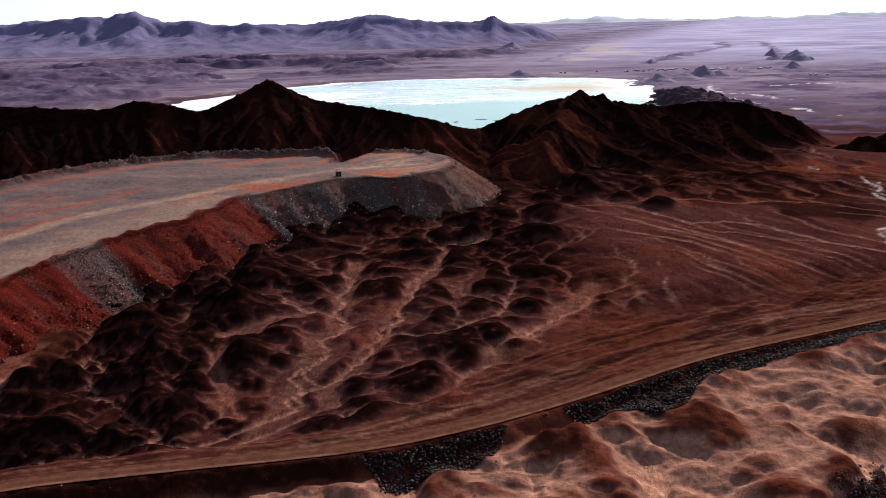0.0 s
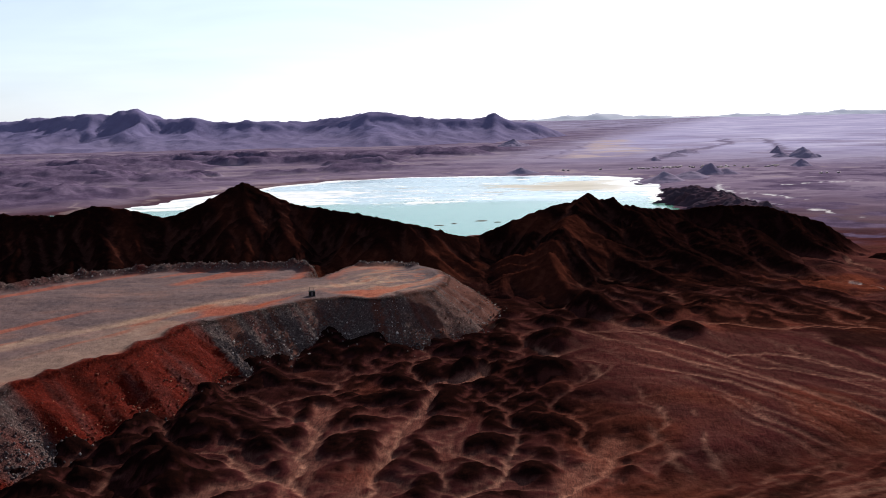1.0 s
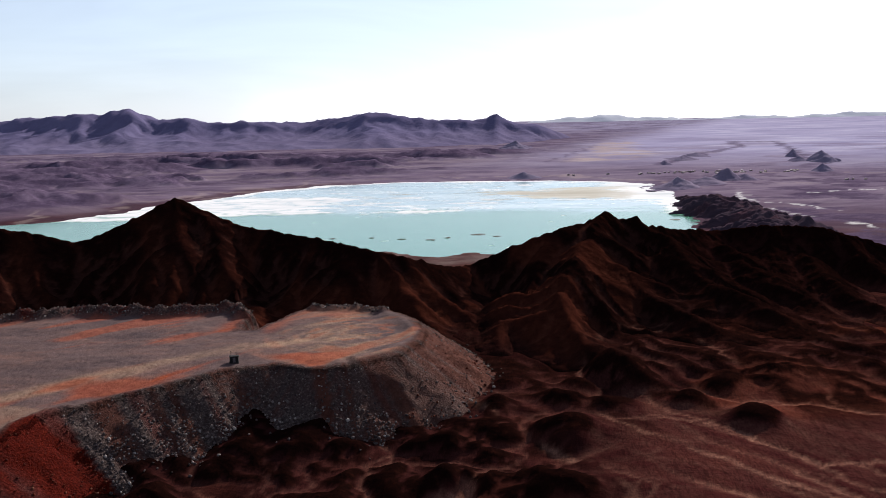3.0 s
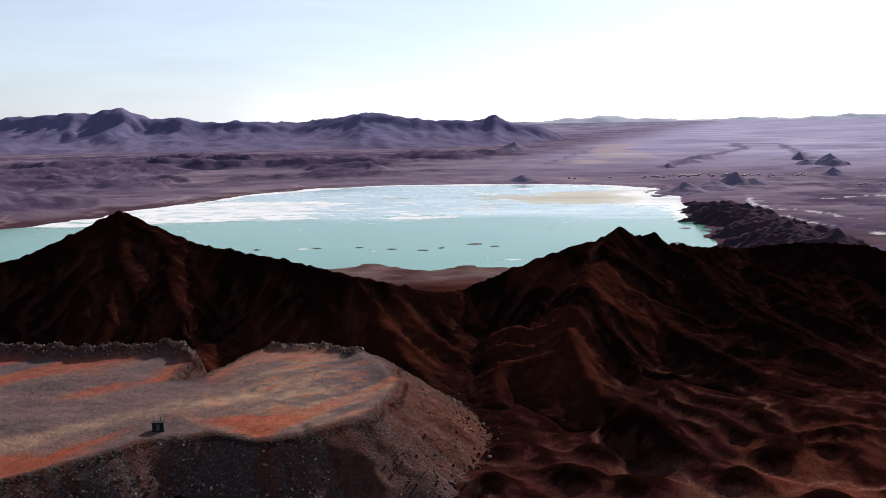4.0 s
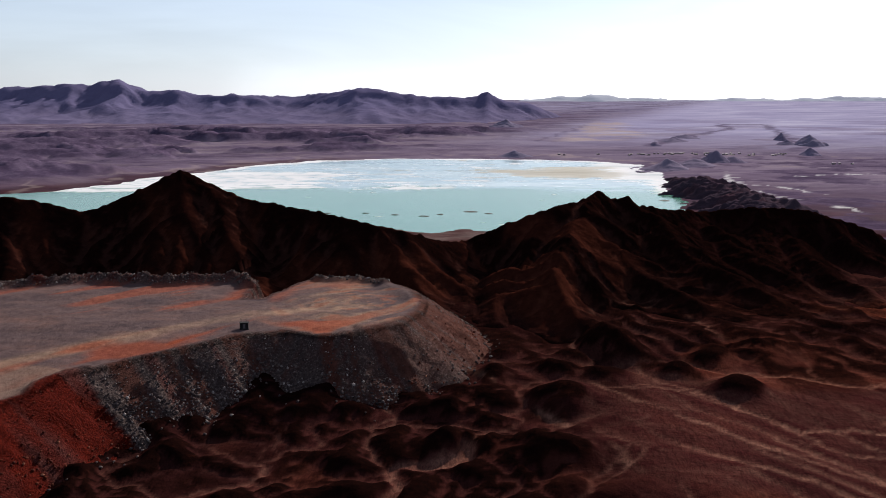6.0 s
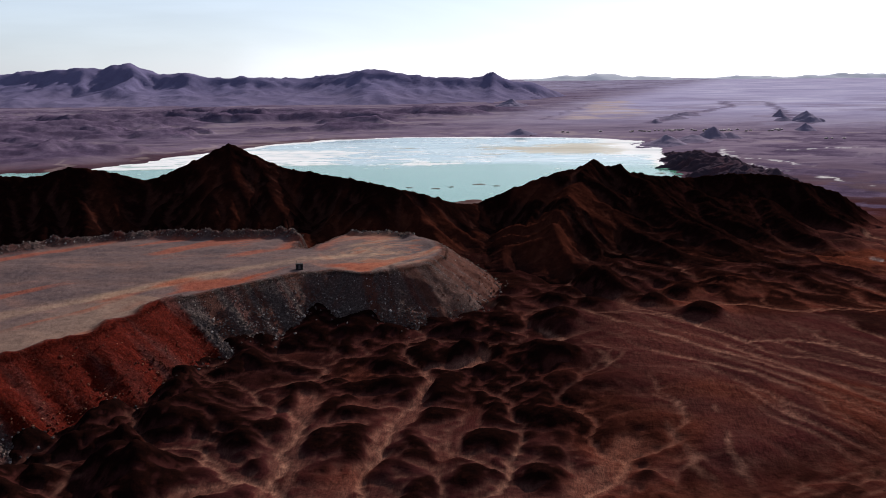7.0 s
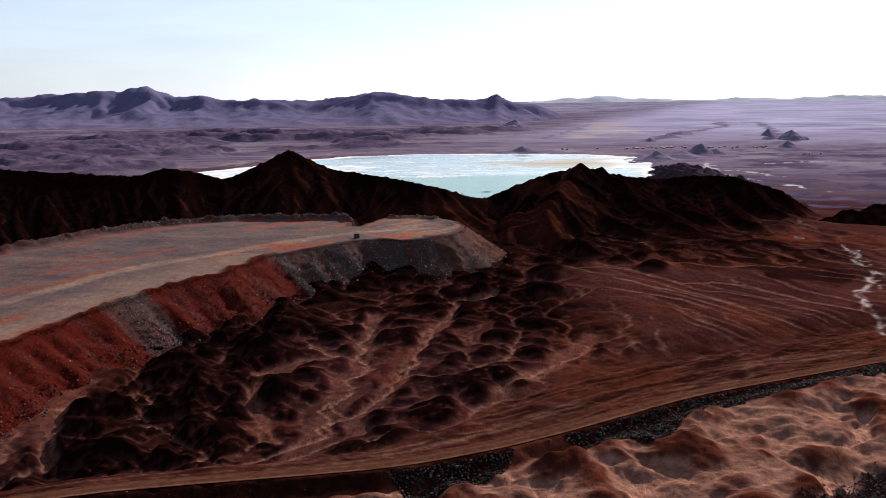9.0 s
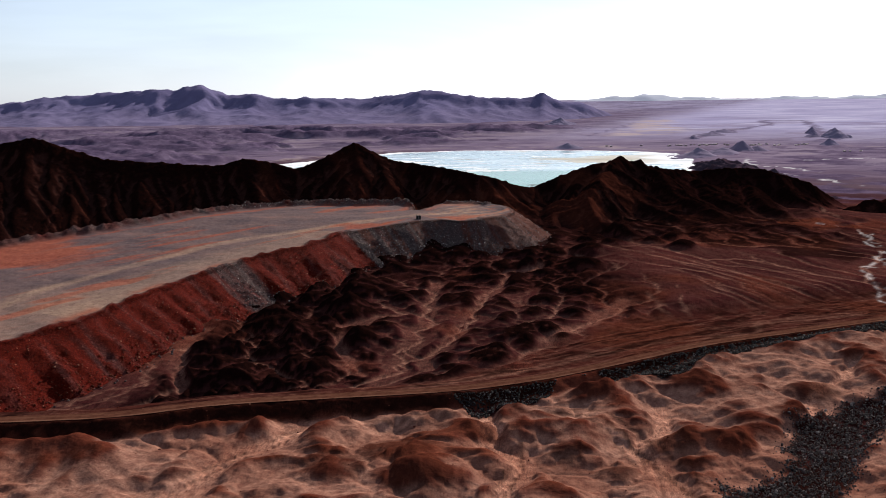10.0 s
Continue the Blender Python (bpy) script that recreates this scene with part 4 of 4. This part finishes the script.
# ---- waste rock dump ----
TOP_TRACK = [(-128, 90), (-117, 140), (-113, 157), (-106, 172), (-99, 190), (-90, 206), (-78, 221), (-64, 232), (-43, 254), (-24, 262)]


def red_zone(k):
    return np.interp(k, [0, 1, 2, 3, 6, 19, 21, 25.7, 25.9, 26.5, 26.7, 28.8, 29.2, 37], [0.2, 0.1, 0, 0, 0.3, 0.35, 1, 1, 0.15, 0.15, 1, 1, 0, 0])


def dump_height(x, y):
    sd = poly_sd(x + 0.7 * fbm(x, y, 7, 3, 131), y + 0.7 * fbm(x, y, 7, 3, 137), DUMP)
    _, k, _ = line_dist(x, y, DUMP + [DUMP[0]])
    out = np.clip(sd, 0, None) * (1 + 4 * blob(x, y, -45.5, 277, 4.5, 11))
    chute = 1.2 * np.abs(perlin(k * 1.7, out * 0.012, 150)) - 0.3
    z = dump_top(x, y) - 0.70 * out + step(0, 5, out) * ((0.9 + 0.8 * red_zone(k)) * chute + 0.4 * fbm(x, y, 5, 3, 151) + 0.25 * fbm(x, y, 1.6, 2, 152))
    # bunds of tipped rock along the rims
    bund = np.exp(-((sd + 2.0) / 1.8) ** 2)
    back = ((k > 3) & (k < 18)) * (1.7 - 1.0 * (k < 6) + 1.3 * np.abs(fbm(x, y, 4, 4, 161)) - 0.3) * ~((k > 5.2) & (k < 8.8))
    z = z + np.exp(-((sd + 0.9) / 0.9) ** 2) * ((k > 18) & (k < 29.2)) * np.clip(0.35 + 0.8 * fbm(x, y, 6, 4, 162), 0, 0.9)
    z = z + bund * (np.clip(back, 0, 4) + ((k <= 3) | (k >= 35)) * 0.55)
    return z, sd, k, out, bund * back


def build_dump():
    xs, ys = np.meshgrid(np.arange(-240, 12, 0.6), np.arange(40, 305, 0.6))
    z, sd, k, out, heap = dump_height(xs, ys)
    g = ground(xs, ys)
    flat = step(-0.6, -1.8, sd) * (1 - np.clip(heap, 0, 1))
    along, across = 0.545 * xs + 0.84 * ys, -0.84 * xs + 0.545 * ys
    streak = fbm(along * 0.16, across, 7, 5, 171)
    scrape = fbm(np.hypot(xs + 24, ys - 264) * 1.0, np.arctan2(ys - 264, xs + 24) * 3.0, 2.2, 4, 188)
    track = soft_line(xs, ys, TOP_TRACK, 3.4, 1.2, 300) * step(-0.8, -2, sd)
    nose = step(-46, -30, xs) * step(236, 250, ys)
    orange = np.clip(step(0.25, 0.6, streak) * 0.55 + np.exp(-((sd + 2.2) / 2.0) ** 2) * step(0.0, 0.5, fbm(xs, ys, 14, 3, 173)) * 0.6 * (1 - nose), 0, 1) * (1 - 0.8 * track)
    orange = np.maximum(orange, 0.7 * step(0.4, 0.8, blob(xs, ys, -138, 192, 26, 24) + 0.35 * streak))
    orange = np.maximum(orange, 0.45 * nose * step(0.25, 0.7, scrape + 0.5 * blob(xs, ys, -36, 280, 8, 6)))
    orange = np.maximum(orange, 0.75 * step(0.45, 0.8, blob(xs, ys, -32, 248, 9, 4) + 0.4 * streak) + 0.7 * step(0.5, 0.9, blob(xs, ys, -56, 232, 14, 6) + 0.4 * streak)) * flat
    tan = np.clip(track * (0.62 + 0.5 * streak) + 0.5 * ((k > 22.5) & (k < 29)) * step(-20, -5, sd + 4 * streak) + nose * 0.75 * step(-0.35, 0.5, 0.7 * scrape + streak + 0.5 * blob(xs, ys, -30, 262, 9, 14) - 0.2) + 0.4 * step(165, 135, ys) * step(-120, -105, xs + 0.2 * (ys - 120)), 0, 1) * flat
    red = np.clip(1.1 * red_zone(k) + 0.55 * fbm(k * 6, out * 0.05, 1.0, 3, 181), 0, 1)
    pink = np.interp(k, [0, 0.6, 2, 4, 34, 35.6, 37], [1.0, 1.0, 0.8, 0, 0, 0.4, 1.0]) * step(-0.4, 0.4, fbm(k * 5, out * 0.03, 1.0, 3, 182) + 0.45)
    nose_side = (k > 29.2) | (k < 3)
    pink = np.maximum(pink, nose_side * 0.85 * step(0.0, 0.3, fbm(k * 3.2 + 0.05 * fbm(xs, ys, 3, 2, 186), out * 0.012, 1.0, 3, 183) + 0.12 * ((k > 34) | (k < 2))))
    red = np.maximum(red, nose_side * 0.5 * step(0.2, 0.45, perlin(k * 3.4, out * 0.02, 184)))
    lay = dict(red=red, pink=np.clip(pink, 0, 1), flat=flat, tan=tan, orange=orange)
    ob = tagged(new("waste_rock_dump"), "flat-topped mine waste dump of grey and red tipped rock", "waste dump")
    keep = z > g - 0.6
    thing("top_surface", sheet_mesh("top_surface", xs, ys, z, keep & (sd <= 0.3), lay), SPOIL, "flat grey and orange graded top with a pale track", parent=ob)
    thing("tip_slope", sheet_mesh("tip_slope", xs, ys, z, keep & (sd > 0.3), lay), SPOIL, "steep slope of loose tipped rock", parent=ob)


build_dump()


# ---- tailings pond ----
def build_pond():
    xs, ys = np.meshgrid(np.arange(-440, 140, 1.6), np.arange(440, 985, 1.6))
    sd = poly_sd(xs, ys, LAKE)
    n1 = fbm(xs * 0.7, ys * 1.2, 46, 6, 211, 0.66)
    n2 = fbm(xs + 6 * n1, ys * 1.3, 15, 5, 213, 0.62)
    deep = 0.94 * step(712, 655, ys + 22 * n1) + 0.06
    west = step(-92, -120, xs + 34 * n1 + 26 * n2) * step(666, 680, ys - 0.18 * (xs + 150) + 10 * n1 + 5 * n2) * (1 - 0.75 * step(0.25, 0.5, n2)) * step(0.02, 0.0, (ys - 800) * 1e-3)
    crust = np.maximum(west, step(-13, -6, sd + 8 * n1) * step(640, 680, ys))
    crust = np.maximum(crust, step(0.62, 0.8, blob(xs, ys, -50, 690, 34, 18) + 0.35 * n1 + 0.55 * np.abs(n2) - 0.12))
    crust = np.maximum(crust, step(0.42, 0.62, blob(xs, ys, -70, 760, 60, 60) * 0.3 + 0.75 * fbm(xs * 0.5, ys, 17, 6, 215, 0.65)) * 0.8 * step(690, 720, ys))
    crust = np.maximum(crust, step(62, 88, xs + 12 * n1) * step(735, 765, ys + 10 * n1))
    tan = step(0.40, 0.62, blob(xs, ys, 48, 812, 62, 66) + 0.4 * n1 + 0.15 * n2) * 0.85 * step(735, 765, ys + 12 * n1)
    crust = crust * (1 - 0.9 * tan * step(100, 80, xs))
    me = sheet_mesh("pond_water", xs, ys, xs * 0.0, sd < 22, dict(deep=deep, crust=crust, tan=tan))
    thing("tailings_pond", me, WATER, "pale turquoise tailings pond with white salt crust", "pond", "structure")


build_pond()

# ---- far mountains ----
SKYLINE = [(-1500, 36), (-1300, 46), (-1190, 60), (-1115, 64), (-1056, 71), (-998, 74.5), (-946, 75.7), (-914, 80), (-870, 72), (-850, 83), (-805, 87), (-744, 64), (-693, 66.5), (-625, 53), (-543, 53), (-456, 50),
           (-356, 57.5), (-294, 68), (-220, 61.5), (-159, 50.5), (-74, 48.6), (-40, 50), (-21, 60), (-2, 50), (17, 41.7), (72, 34), (130, 8), (200, -10)]


def build_range():
    xs, ys = np.meshgrid(np.arange(-1700, 420, 7.0), np.arange(1500, 2750, 8.0))
    ax = xs * 2200 / ys
    top = np.interp(ax, [p[0] for p in SKYLINE], [p[1] for p in SKYLINE])
    d = (ys - 2200) + 60 * fbm(xs, ys, 300, 3, 401)
    prof = np.where(d < 0, np.clip(1 + d / 560, 0, 1) ** 1.2, np.clip(1 - d / 500, 0, 1))
    rid = 1.1 - 1.3 * billow(xs, ys * 0.7, 130, 5, 411, 0.55)
    edge = step(-40, -140, d) + step(40, 140, d)
    z = -8 + (top + 8) * prof * (1 - edge * 0.15) + edge * (rid - 0.35) * 20 * prof * np.clip((top - 12) / 60, 0, 1) + (4.0 * fbm(xs, ys, 45, 5, 415, 0.62) + 1.5) * (1 - edge)
    z = z + wear(z, 0.9 + 0 * z, 1.0 + 0 * z, 7.0, 10, 0.02, 950, 0.8)[0] * step(5, 70, np.abs(d))
    g = ground(xs, ys)
    # the range's foot, lightened in its material as haze would
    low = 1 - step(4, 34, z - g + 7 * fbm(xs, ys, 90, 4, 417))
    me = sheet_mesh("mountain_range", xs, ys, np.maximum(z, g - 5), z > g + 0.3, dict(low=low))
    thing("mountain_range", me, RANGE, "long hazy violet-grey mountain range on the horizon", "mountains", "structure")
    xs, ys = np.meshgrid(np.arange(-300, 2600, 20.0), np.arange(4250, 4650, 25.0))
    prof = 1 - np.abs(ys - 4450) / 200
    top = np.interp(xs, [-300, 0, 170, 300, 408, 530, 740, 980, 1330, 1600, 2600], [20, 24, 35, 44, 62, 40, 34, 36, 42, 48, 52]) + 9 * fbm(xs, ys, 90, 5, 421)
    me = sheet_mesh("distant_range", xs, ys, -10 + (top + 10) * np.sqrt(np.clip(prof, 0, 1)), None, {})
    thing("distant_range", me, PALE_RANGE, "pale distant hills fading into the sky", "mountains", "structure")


build_range()
# ---- loose rock ----
def rock_material(name, lo, hi, glint):
    m, n, l, b = mat(name, 0.9, 0.12)
    g = n.new("ShaderNodeNewGeometry").outputs["Random Per Island"]
    c = ramp(n, l, g, [(0.0, lo), (0.7, hi), (0.86, hi), (1.0, glint)])
    c = mix(n, l, 1.0, c, ramp(n, l, tex(n, l, 4.0, 4, 0.7), [(0.3, (0.75, 0.75, 0.75)), (0.7, (1.1, 1.1, 1.1))]), "MULTIPLY")
    l.new(c, b.inputs["Base Color"])
    return m


GREY_ROCK = rock_material("grey_blast_rock", (0.034, 0.023, 0.023), (0.115, 0.084, 0.078), (0.36, 0.30, 0.27))
DARK_ROCK = rock_material("dark_fill_rock", (0.008, 0.0065, 0.0065), (0.021, 0.017, 0.0165), (0.13, 0.11, 0.105))
MID_ROCK = rock_material("dumped_boulder_rock", (0.017, 0.013, 0.0135), (0.050, 0.039, 0.039), (0.20, 0.165, 0.155))
RED_ROCK = rock_material("red_tipped_rock", (0.045, 0.007, 0.004), (0.12, 0.022, 0.009), (0.34, 0.14, 0.085))

_ico = bmesh.new()
bmesh.ops.create_icosphere(_ico, subdivisions=1, radius=1.0)
ICO_V = np.array([v.co for v in _ico.verts])
ICO_F = np.array([[v.index for v in f.verts] for f in _ico.faces])
_ico.free()


def rocks(name, x, y, z, size, material, label, seed, parent=None, category="rocks"):
    """Angular loose rocks at the given places, one mesh of them all."""
    rng = np.random.default_rng(seed)
    n = len(x)
    v = ICO_V[None] * rng.uniform(0.65, 1.2, (n, len(ICO_V), 1)) * rng.uniform(0.55, 1.15, (n, 1, 3)) * size[:, None, None]
    a = rng.uniform(0, 2 * np.pi, n)
    ca, sa = np.cos(a)[:, None], np.sin(a)[:, None]
    v = np.stack([v[..., 0] * ca - v[..., 1] * sa, v[..., 0] * sa + v[..., 1] * ca, v[..., 2]], -1)
    v += np.stack([x, y, z + 0.25 * size], -1)[:, None]
    f = (ICO_F[None] + np.arange(n)[:, None, None] * len(ICO_V)).reshape(-1, 3).astype(np.int32)
    me = bpy.data.meshes.new(name)
    me.vertices.add(n * len(ICO_V))
    me.vertices.foreach_set("co", v.astype(np.float32).ravel())
    me.loops.add(f.size)
    me.loops.foreach_set("vertex_index", f.ravel())
    me.polygons.add(len(f))
    me.polygons.foreach_set("loop_start", np.arange(0, f.size, 3, dtype=np.int32))
    me.update(calc_edges=True)
    return thing(name, me, material, label, "" if parent else category, "stuff", parent)


def dump_rocks():
    rng = np.random.default_rng(5)
    ob = bpy.data.objects["waste_rock_dump"]
    x, y = rng.uniform(-110, 8, 170000), rng.uniform(95, 305, 170000)
    z, sd, k, out, heap = dump_height(x, y)
    g = ground(x, y)
    foot = np.clip(1 - (z - g) / 6, 0, 1)
    zone = red_zone(k)
    ok = (((sd > 0.2) & (z > g - 0.2) & (rng.uniform(0, 1, len(x)) < ((0.24 + 0.6 * foot ** 2) * np.clip(1 - 0.72 * zone, 0, 1)) * (1 - 0.78 * ((k < 2) | (k > 35))))) | ((heap > 0.4) & (rng.uniform(0, 1, len(x)) < 0.55)))
    size = rng.uniform(0.09, 0.20, len(x)) * (1 + 0.6 * foot) + 0.07 * (heap > 0.4) * rng.uniform(0, 1.4, len(x)) + 0.12 * (rng.uniform(0, 1, len(x)) > 0.985)
    red = zone + 0.3 * fbm(k * 6, out * 0.05, 1.0, 3, 181) + 0.5 * ((k < 2) | (k > 35)) * rng.uniform(0.0, 1.5, len(x)) > 0.55
    for pick, m, label in ((ok & ~red, GREY_ROCK, "loose grey blasted rock"), (ok & red, RED_ROCK, "loose red-brown tipped rock")):
        rocks("loose_rock", x[pick], y[pick], z[pick], size[pick], m, label, 7, ob)
    # runout at the foot of the dump
    x, y = rng.uniform(-100, 14, 40000), rng.uniform(95, 290, 40000)
    z, sd, k, out, heap = dump_height(x, y)
    g = ground(x, y)
    near = np.exp(-np.clip(g - z, 0, 50) / 0.8) * (z < g) * (sd > 1)
    pick = rng.uniform(0, 1, len(x)) < near * 0.35
    rocks("runout_rock", x[pick], y[pick], g[pick], rng.uniform(0.12, 0.34, pick.sum()), GREY_ROCK, "scattered rocks at the foot of the waste dump", 8)


dump_rocks()


def fill_rocks():
    rng = np.random.default_rng(9)
    x, y = rng.uniform(-20, 95, 90000), rng.uniform(95, 185, 90000)
    d, _, side = line_dist(x, y, ROAD)
    width = fill_width(x) + 0.9 * fbm(x, y, 3, 2, 601)
    ok = (side < 0) & (d > 0.5) & (d < width)
    x, y = x[ok], y[ok]
    rocks("riprap", x, y, ground(x, y), rng.uniform(0.10, 0.28, len(x)), DARK_ROCK, "dark angular rock fill on the road bank", 10)
    x, y = rng.uniform(18, 68, 42000), rng.uniform(60, 126, 42000)
    sd = poly_sd(x + 1.5 * fbm(x, y, 5, 3, 611), y + 1.5 * fbm(x, y, 5, 3, 612), BOULDERS)
    ok = rng.uniform(0, 1, len(x)) < np.where(sd < 0, 0.75, 0.5 * np.exp(-sd / 0.6) * (sd < 3))
    x, y = x[ok], y[ok]
    rocks("boulder_field", x, y, ground(x, y), rng.uniform(0.08, 0.20, len(x)) + 0.2 * (rng.uniform(0, 1, len(x)) > 0.97), MID_ROCK, "field of dumped dark grey boulders", 11)
    x, y = rng.uniform(-90, 60, 420), rng.uniform(70, 116, 420)
    rocks("scattered_stone", x, y, ground(x, y), rng.uniform(0.05, 0.13, 420) + 0.13 * (rng.uniform(0, 1, 420) > 0.95), RED_ROCK, "scattered dark stones on the sandy mounds", 12)


fill_rocks()


# ---- haul road ----
def road_strip():
    m, n, l, b = mat("graded_road", 1.0, 0.0)
    c = ramp(n, l, tex(n, l, 0.8, 7, 0.7), [(0.3, (0.042, 0.014, 0.009)), (0.7, (0.105, 0.042, 0.026))])
    c = mix(n, l, calc(n, l, "MULTIPLY", attr(n, "rut"), ramp(n, l, tex(n, l, 0.25, 6, 0.7), [(0.38, (0.1, 0.1, 0.1)), (0.6, (1.0, 1.0, 1.0))])), c, (0.20, 0.105, 0.068))
    l.new(c, b.inputs["Base Color"])
    pts = [Vector((p[0], p[1], 0)) for p in ROAD]
    run = []
    for a, b2 in zip(pts[:-1], pts[1:]):
        steps = max(2, int((b2 - a).length / 1.5))
        run += [a.lerp(b2, k / steps) for k in range(steps)]
    run = [sum((run[max(0, min(len(run) - 1, i + o))] for o in range(-4, 5)), Vector()) / 9 for i in range(len(run))]
    off = np.linspace(0.3, 3.6, 12)
    xs, ys = np.zeros((len(run), 12)), np.zeros((len(run), 12))
    for i, p in enumerate(run):
        way = (run[min(i + 1, len(run) - 1)] - run[max(i - 1, 0)]).normalized()
        xs[i], ys[i] = p.x - way.y * off, p.y + way.x * off
    o = np.tile(off, (len(run), 1))
    zs = np.maximum(road_height(xs), ground(xs, ys)) + 0.06 + 0.10 * np.exp(-((o - 0.5) / 0.25) ** 2)
    rut = 0.9 * np.exp(-((o - 0.7) / 0.35) ** 2) + 0.35 * np.exp(-((o - 2.6) / 0.3) ** 2)
    thing("haul_road", sheet_mesh("haul_road", xs, ys, zs, None, dict(rut=rut * 0.7)), m, "graded brown dirt haul road with wheel ruts", "road", "structure")


road_strip()

# ---- small things ----
def part(name, bm, material, parent=None, label=""):
    me = bpy.data.meshes.new(name)
    bm.to_mesh(me)
    bm.free()
    me.materials.append(material)
    ob = new(name, me)
    if parent:
        ob.parent = parent
    if label:
        ob["label"] = label
    return ob


def box_bm(x0, x1, y0, y1, z0, z1, bev=0.02):
    bm = bmesh.new()
    bmesh.ops.create_cube(bm, size=1.0, matrix=Matrix.Translation(((x0 + x1) / 2, (y0 + y1) / 2, (z0 + z1) / 2)) @ Matrix.Diagonal((x1 - x0, y1 - y0, z1 - z0, 1)))
    bmesh.ops.bevel(bm, geom=bm.edges[:], offset=bev, segments=1, affect="EDGES")
    return bm


def plain(name, colour, rough=0.7, metal=0.0):
    m, n, l, b = mat(name, rough, 0.3)
    c = mix(n, l, 1.0, colour, ramp(n, l, tex(n, l, 1.5, 5, 0.7), [(0.3, (0.7, 0.7, 0.7)), (0.7, (1.1, 1.08, 1.05))]), "MULTIPLY")
    l.new(c, b.inputs["Base Color"])
    b.inputs["Metallic"].default_value = metal
    return m


DARK_STEEL = plain("dark_steel", (0.012, 0.011, 0.011), 0.95)
MUD_WALL = plain("mud_wall", (0.34, 0.27, 0.27))
PALE_ROOF = plain("pale_roof", (0.42, 0.37, 0.38))
DARK_OPENING = plain("dark_opening", (0.08, 0.065, 0.07))
MUD = plain("wet_mud", (0.022, 0.024, 0.024), 0.9)


def site_hut(x, y):
    z = float(dump_height(np.array([x]), np.array([y]))[0][0])
    hut = tagged(new("site_hut"), "small dark site hut with mast posts at the dump's edge", "hut")
    hut.matrix_world = pose(x, y, z - 0.05, 0, 0, 12)
    part("skid", box_bm(-0.75, 0.75, -0.5, 0.5, 0.0, 0.16), DARK_STEEL, hut)
    part("cabin", box_bm(-0.68, 0.68, -0.45, 0.45, 0.164, 1.1, 0.04), DARK_STEEL, hut)
    part("roof", box_bm(-0.76, 0.76, -0.52, 0.52, 1.104, 1.18), DARK_STEEL, hut)
    part("door", box_bm(-0.2, 0.2, -0.48, -0.453, 0.2, 0.95, 0.005), DARK_OPENING, hut)
    part("mast", box_bm(-0.5, -0.44, -0.03, 0.03, 1.184, 1.95, 0.005), DARK_STEEL, hut)
    part("mast", box_bm(0.3, 0.36, -0.03, 0.03, 1.184, 1.75, 0.005), DARK_STEEL, hut)


site_hut(-41.5, 244.6)


def house():
    h = tagged(new("house"), "low flat-roofed mud-brick house on the plain", "house", "houses on the plain")
    part("wall", box_bm(-2, 2, -1.3, 1.3, -0.6, 1.5, 0.03), MUD_WALL, h)
    part("roof", box_bm(-2.1, 2.1, -1.4, 1.4, 1.504, 1.66, 0.03), PALE_ROOF, h)
    part("door", box_bm(-0.3, 0.3, -1.34, -1.303, 0.05, 1.1, 0.01), DARK_OPENING, h)
    for sx in (-1.3, 1.3):
        part("window", box_bm(sx - 0.25, sx + 0.25, -1.34, -1.303, 0.5, 1.0, 0.01), DARK_OPENING, h)
    return h


HOUSES = [(56, 995), (60, 990), (91, 995), (118, 990), (128, 1002), (136, 990), (143, 1006), (150, 994), (158, 1012), (165, 1003), (171, 1014), (180, 1000), (186, 988), (193, 1008), (204, 1000), (212, 1006), (228, 990), (262, 880), (268, 884), (275, 876)]
HOUSES += [(round(random.uniform(118, 272), 1), round(random.gauss(1003, 8), 1)) for _ in range(42)]
first = house()
for k, (hx, hy) in enumerate(HOUSES):
    hz = float(ground(np.array([float(hx)]), np.array([float(hy)]))[0])
    m = pose(hx, hy, hz, 0, 0, (k * 37) % 50 - 25) @ Matrix.Diagonal((0.6 + 0.13 * (k * 7 % 5), 0.8, 0.75 + 0.1 * (k * 3 % 4), 1))
    if k == 0:
        first.matrix_basis = m
    else:
        copy_thing(first, m)

for k, (bx, by, r) in enumerate(((-13, 565, 3.4), (-4, 557, 2.2), (-34, 546, 2.2), (-27, 553, 1.8), (-48, 550, 2.0), (-81, 555, 1.8), (-107, 551, 2.0), (-63, 556, 1.6), (89, 620, 3.0), (75, 563, 2.4))):
    xs, ys = np.meshgrid(np.linspace(-1, 1, 21) * r * 1.6, np.linspace(-1, 1, 21) * r * 1.5)
    rr = np.hypot(xs / (r * 1.5), ys / (r * 1.3))
    zz = 0.45 * (0.62 - rr + 0.4 * fbm(xs + bx, ys + by, r * 0.8, 3, 700 + k))
    bar = thing("mud_bar", sheet_mesh("mud_bar", xs, ys, np.clip(zz, -0.3, 0.4), zz > -0.12, {}), MUD, "low dark mud bar in the turquoise pond", "mud bar")
    bar["group"] = "mud bars in the pond"
    bar.location = (bx, by, 0.02)
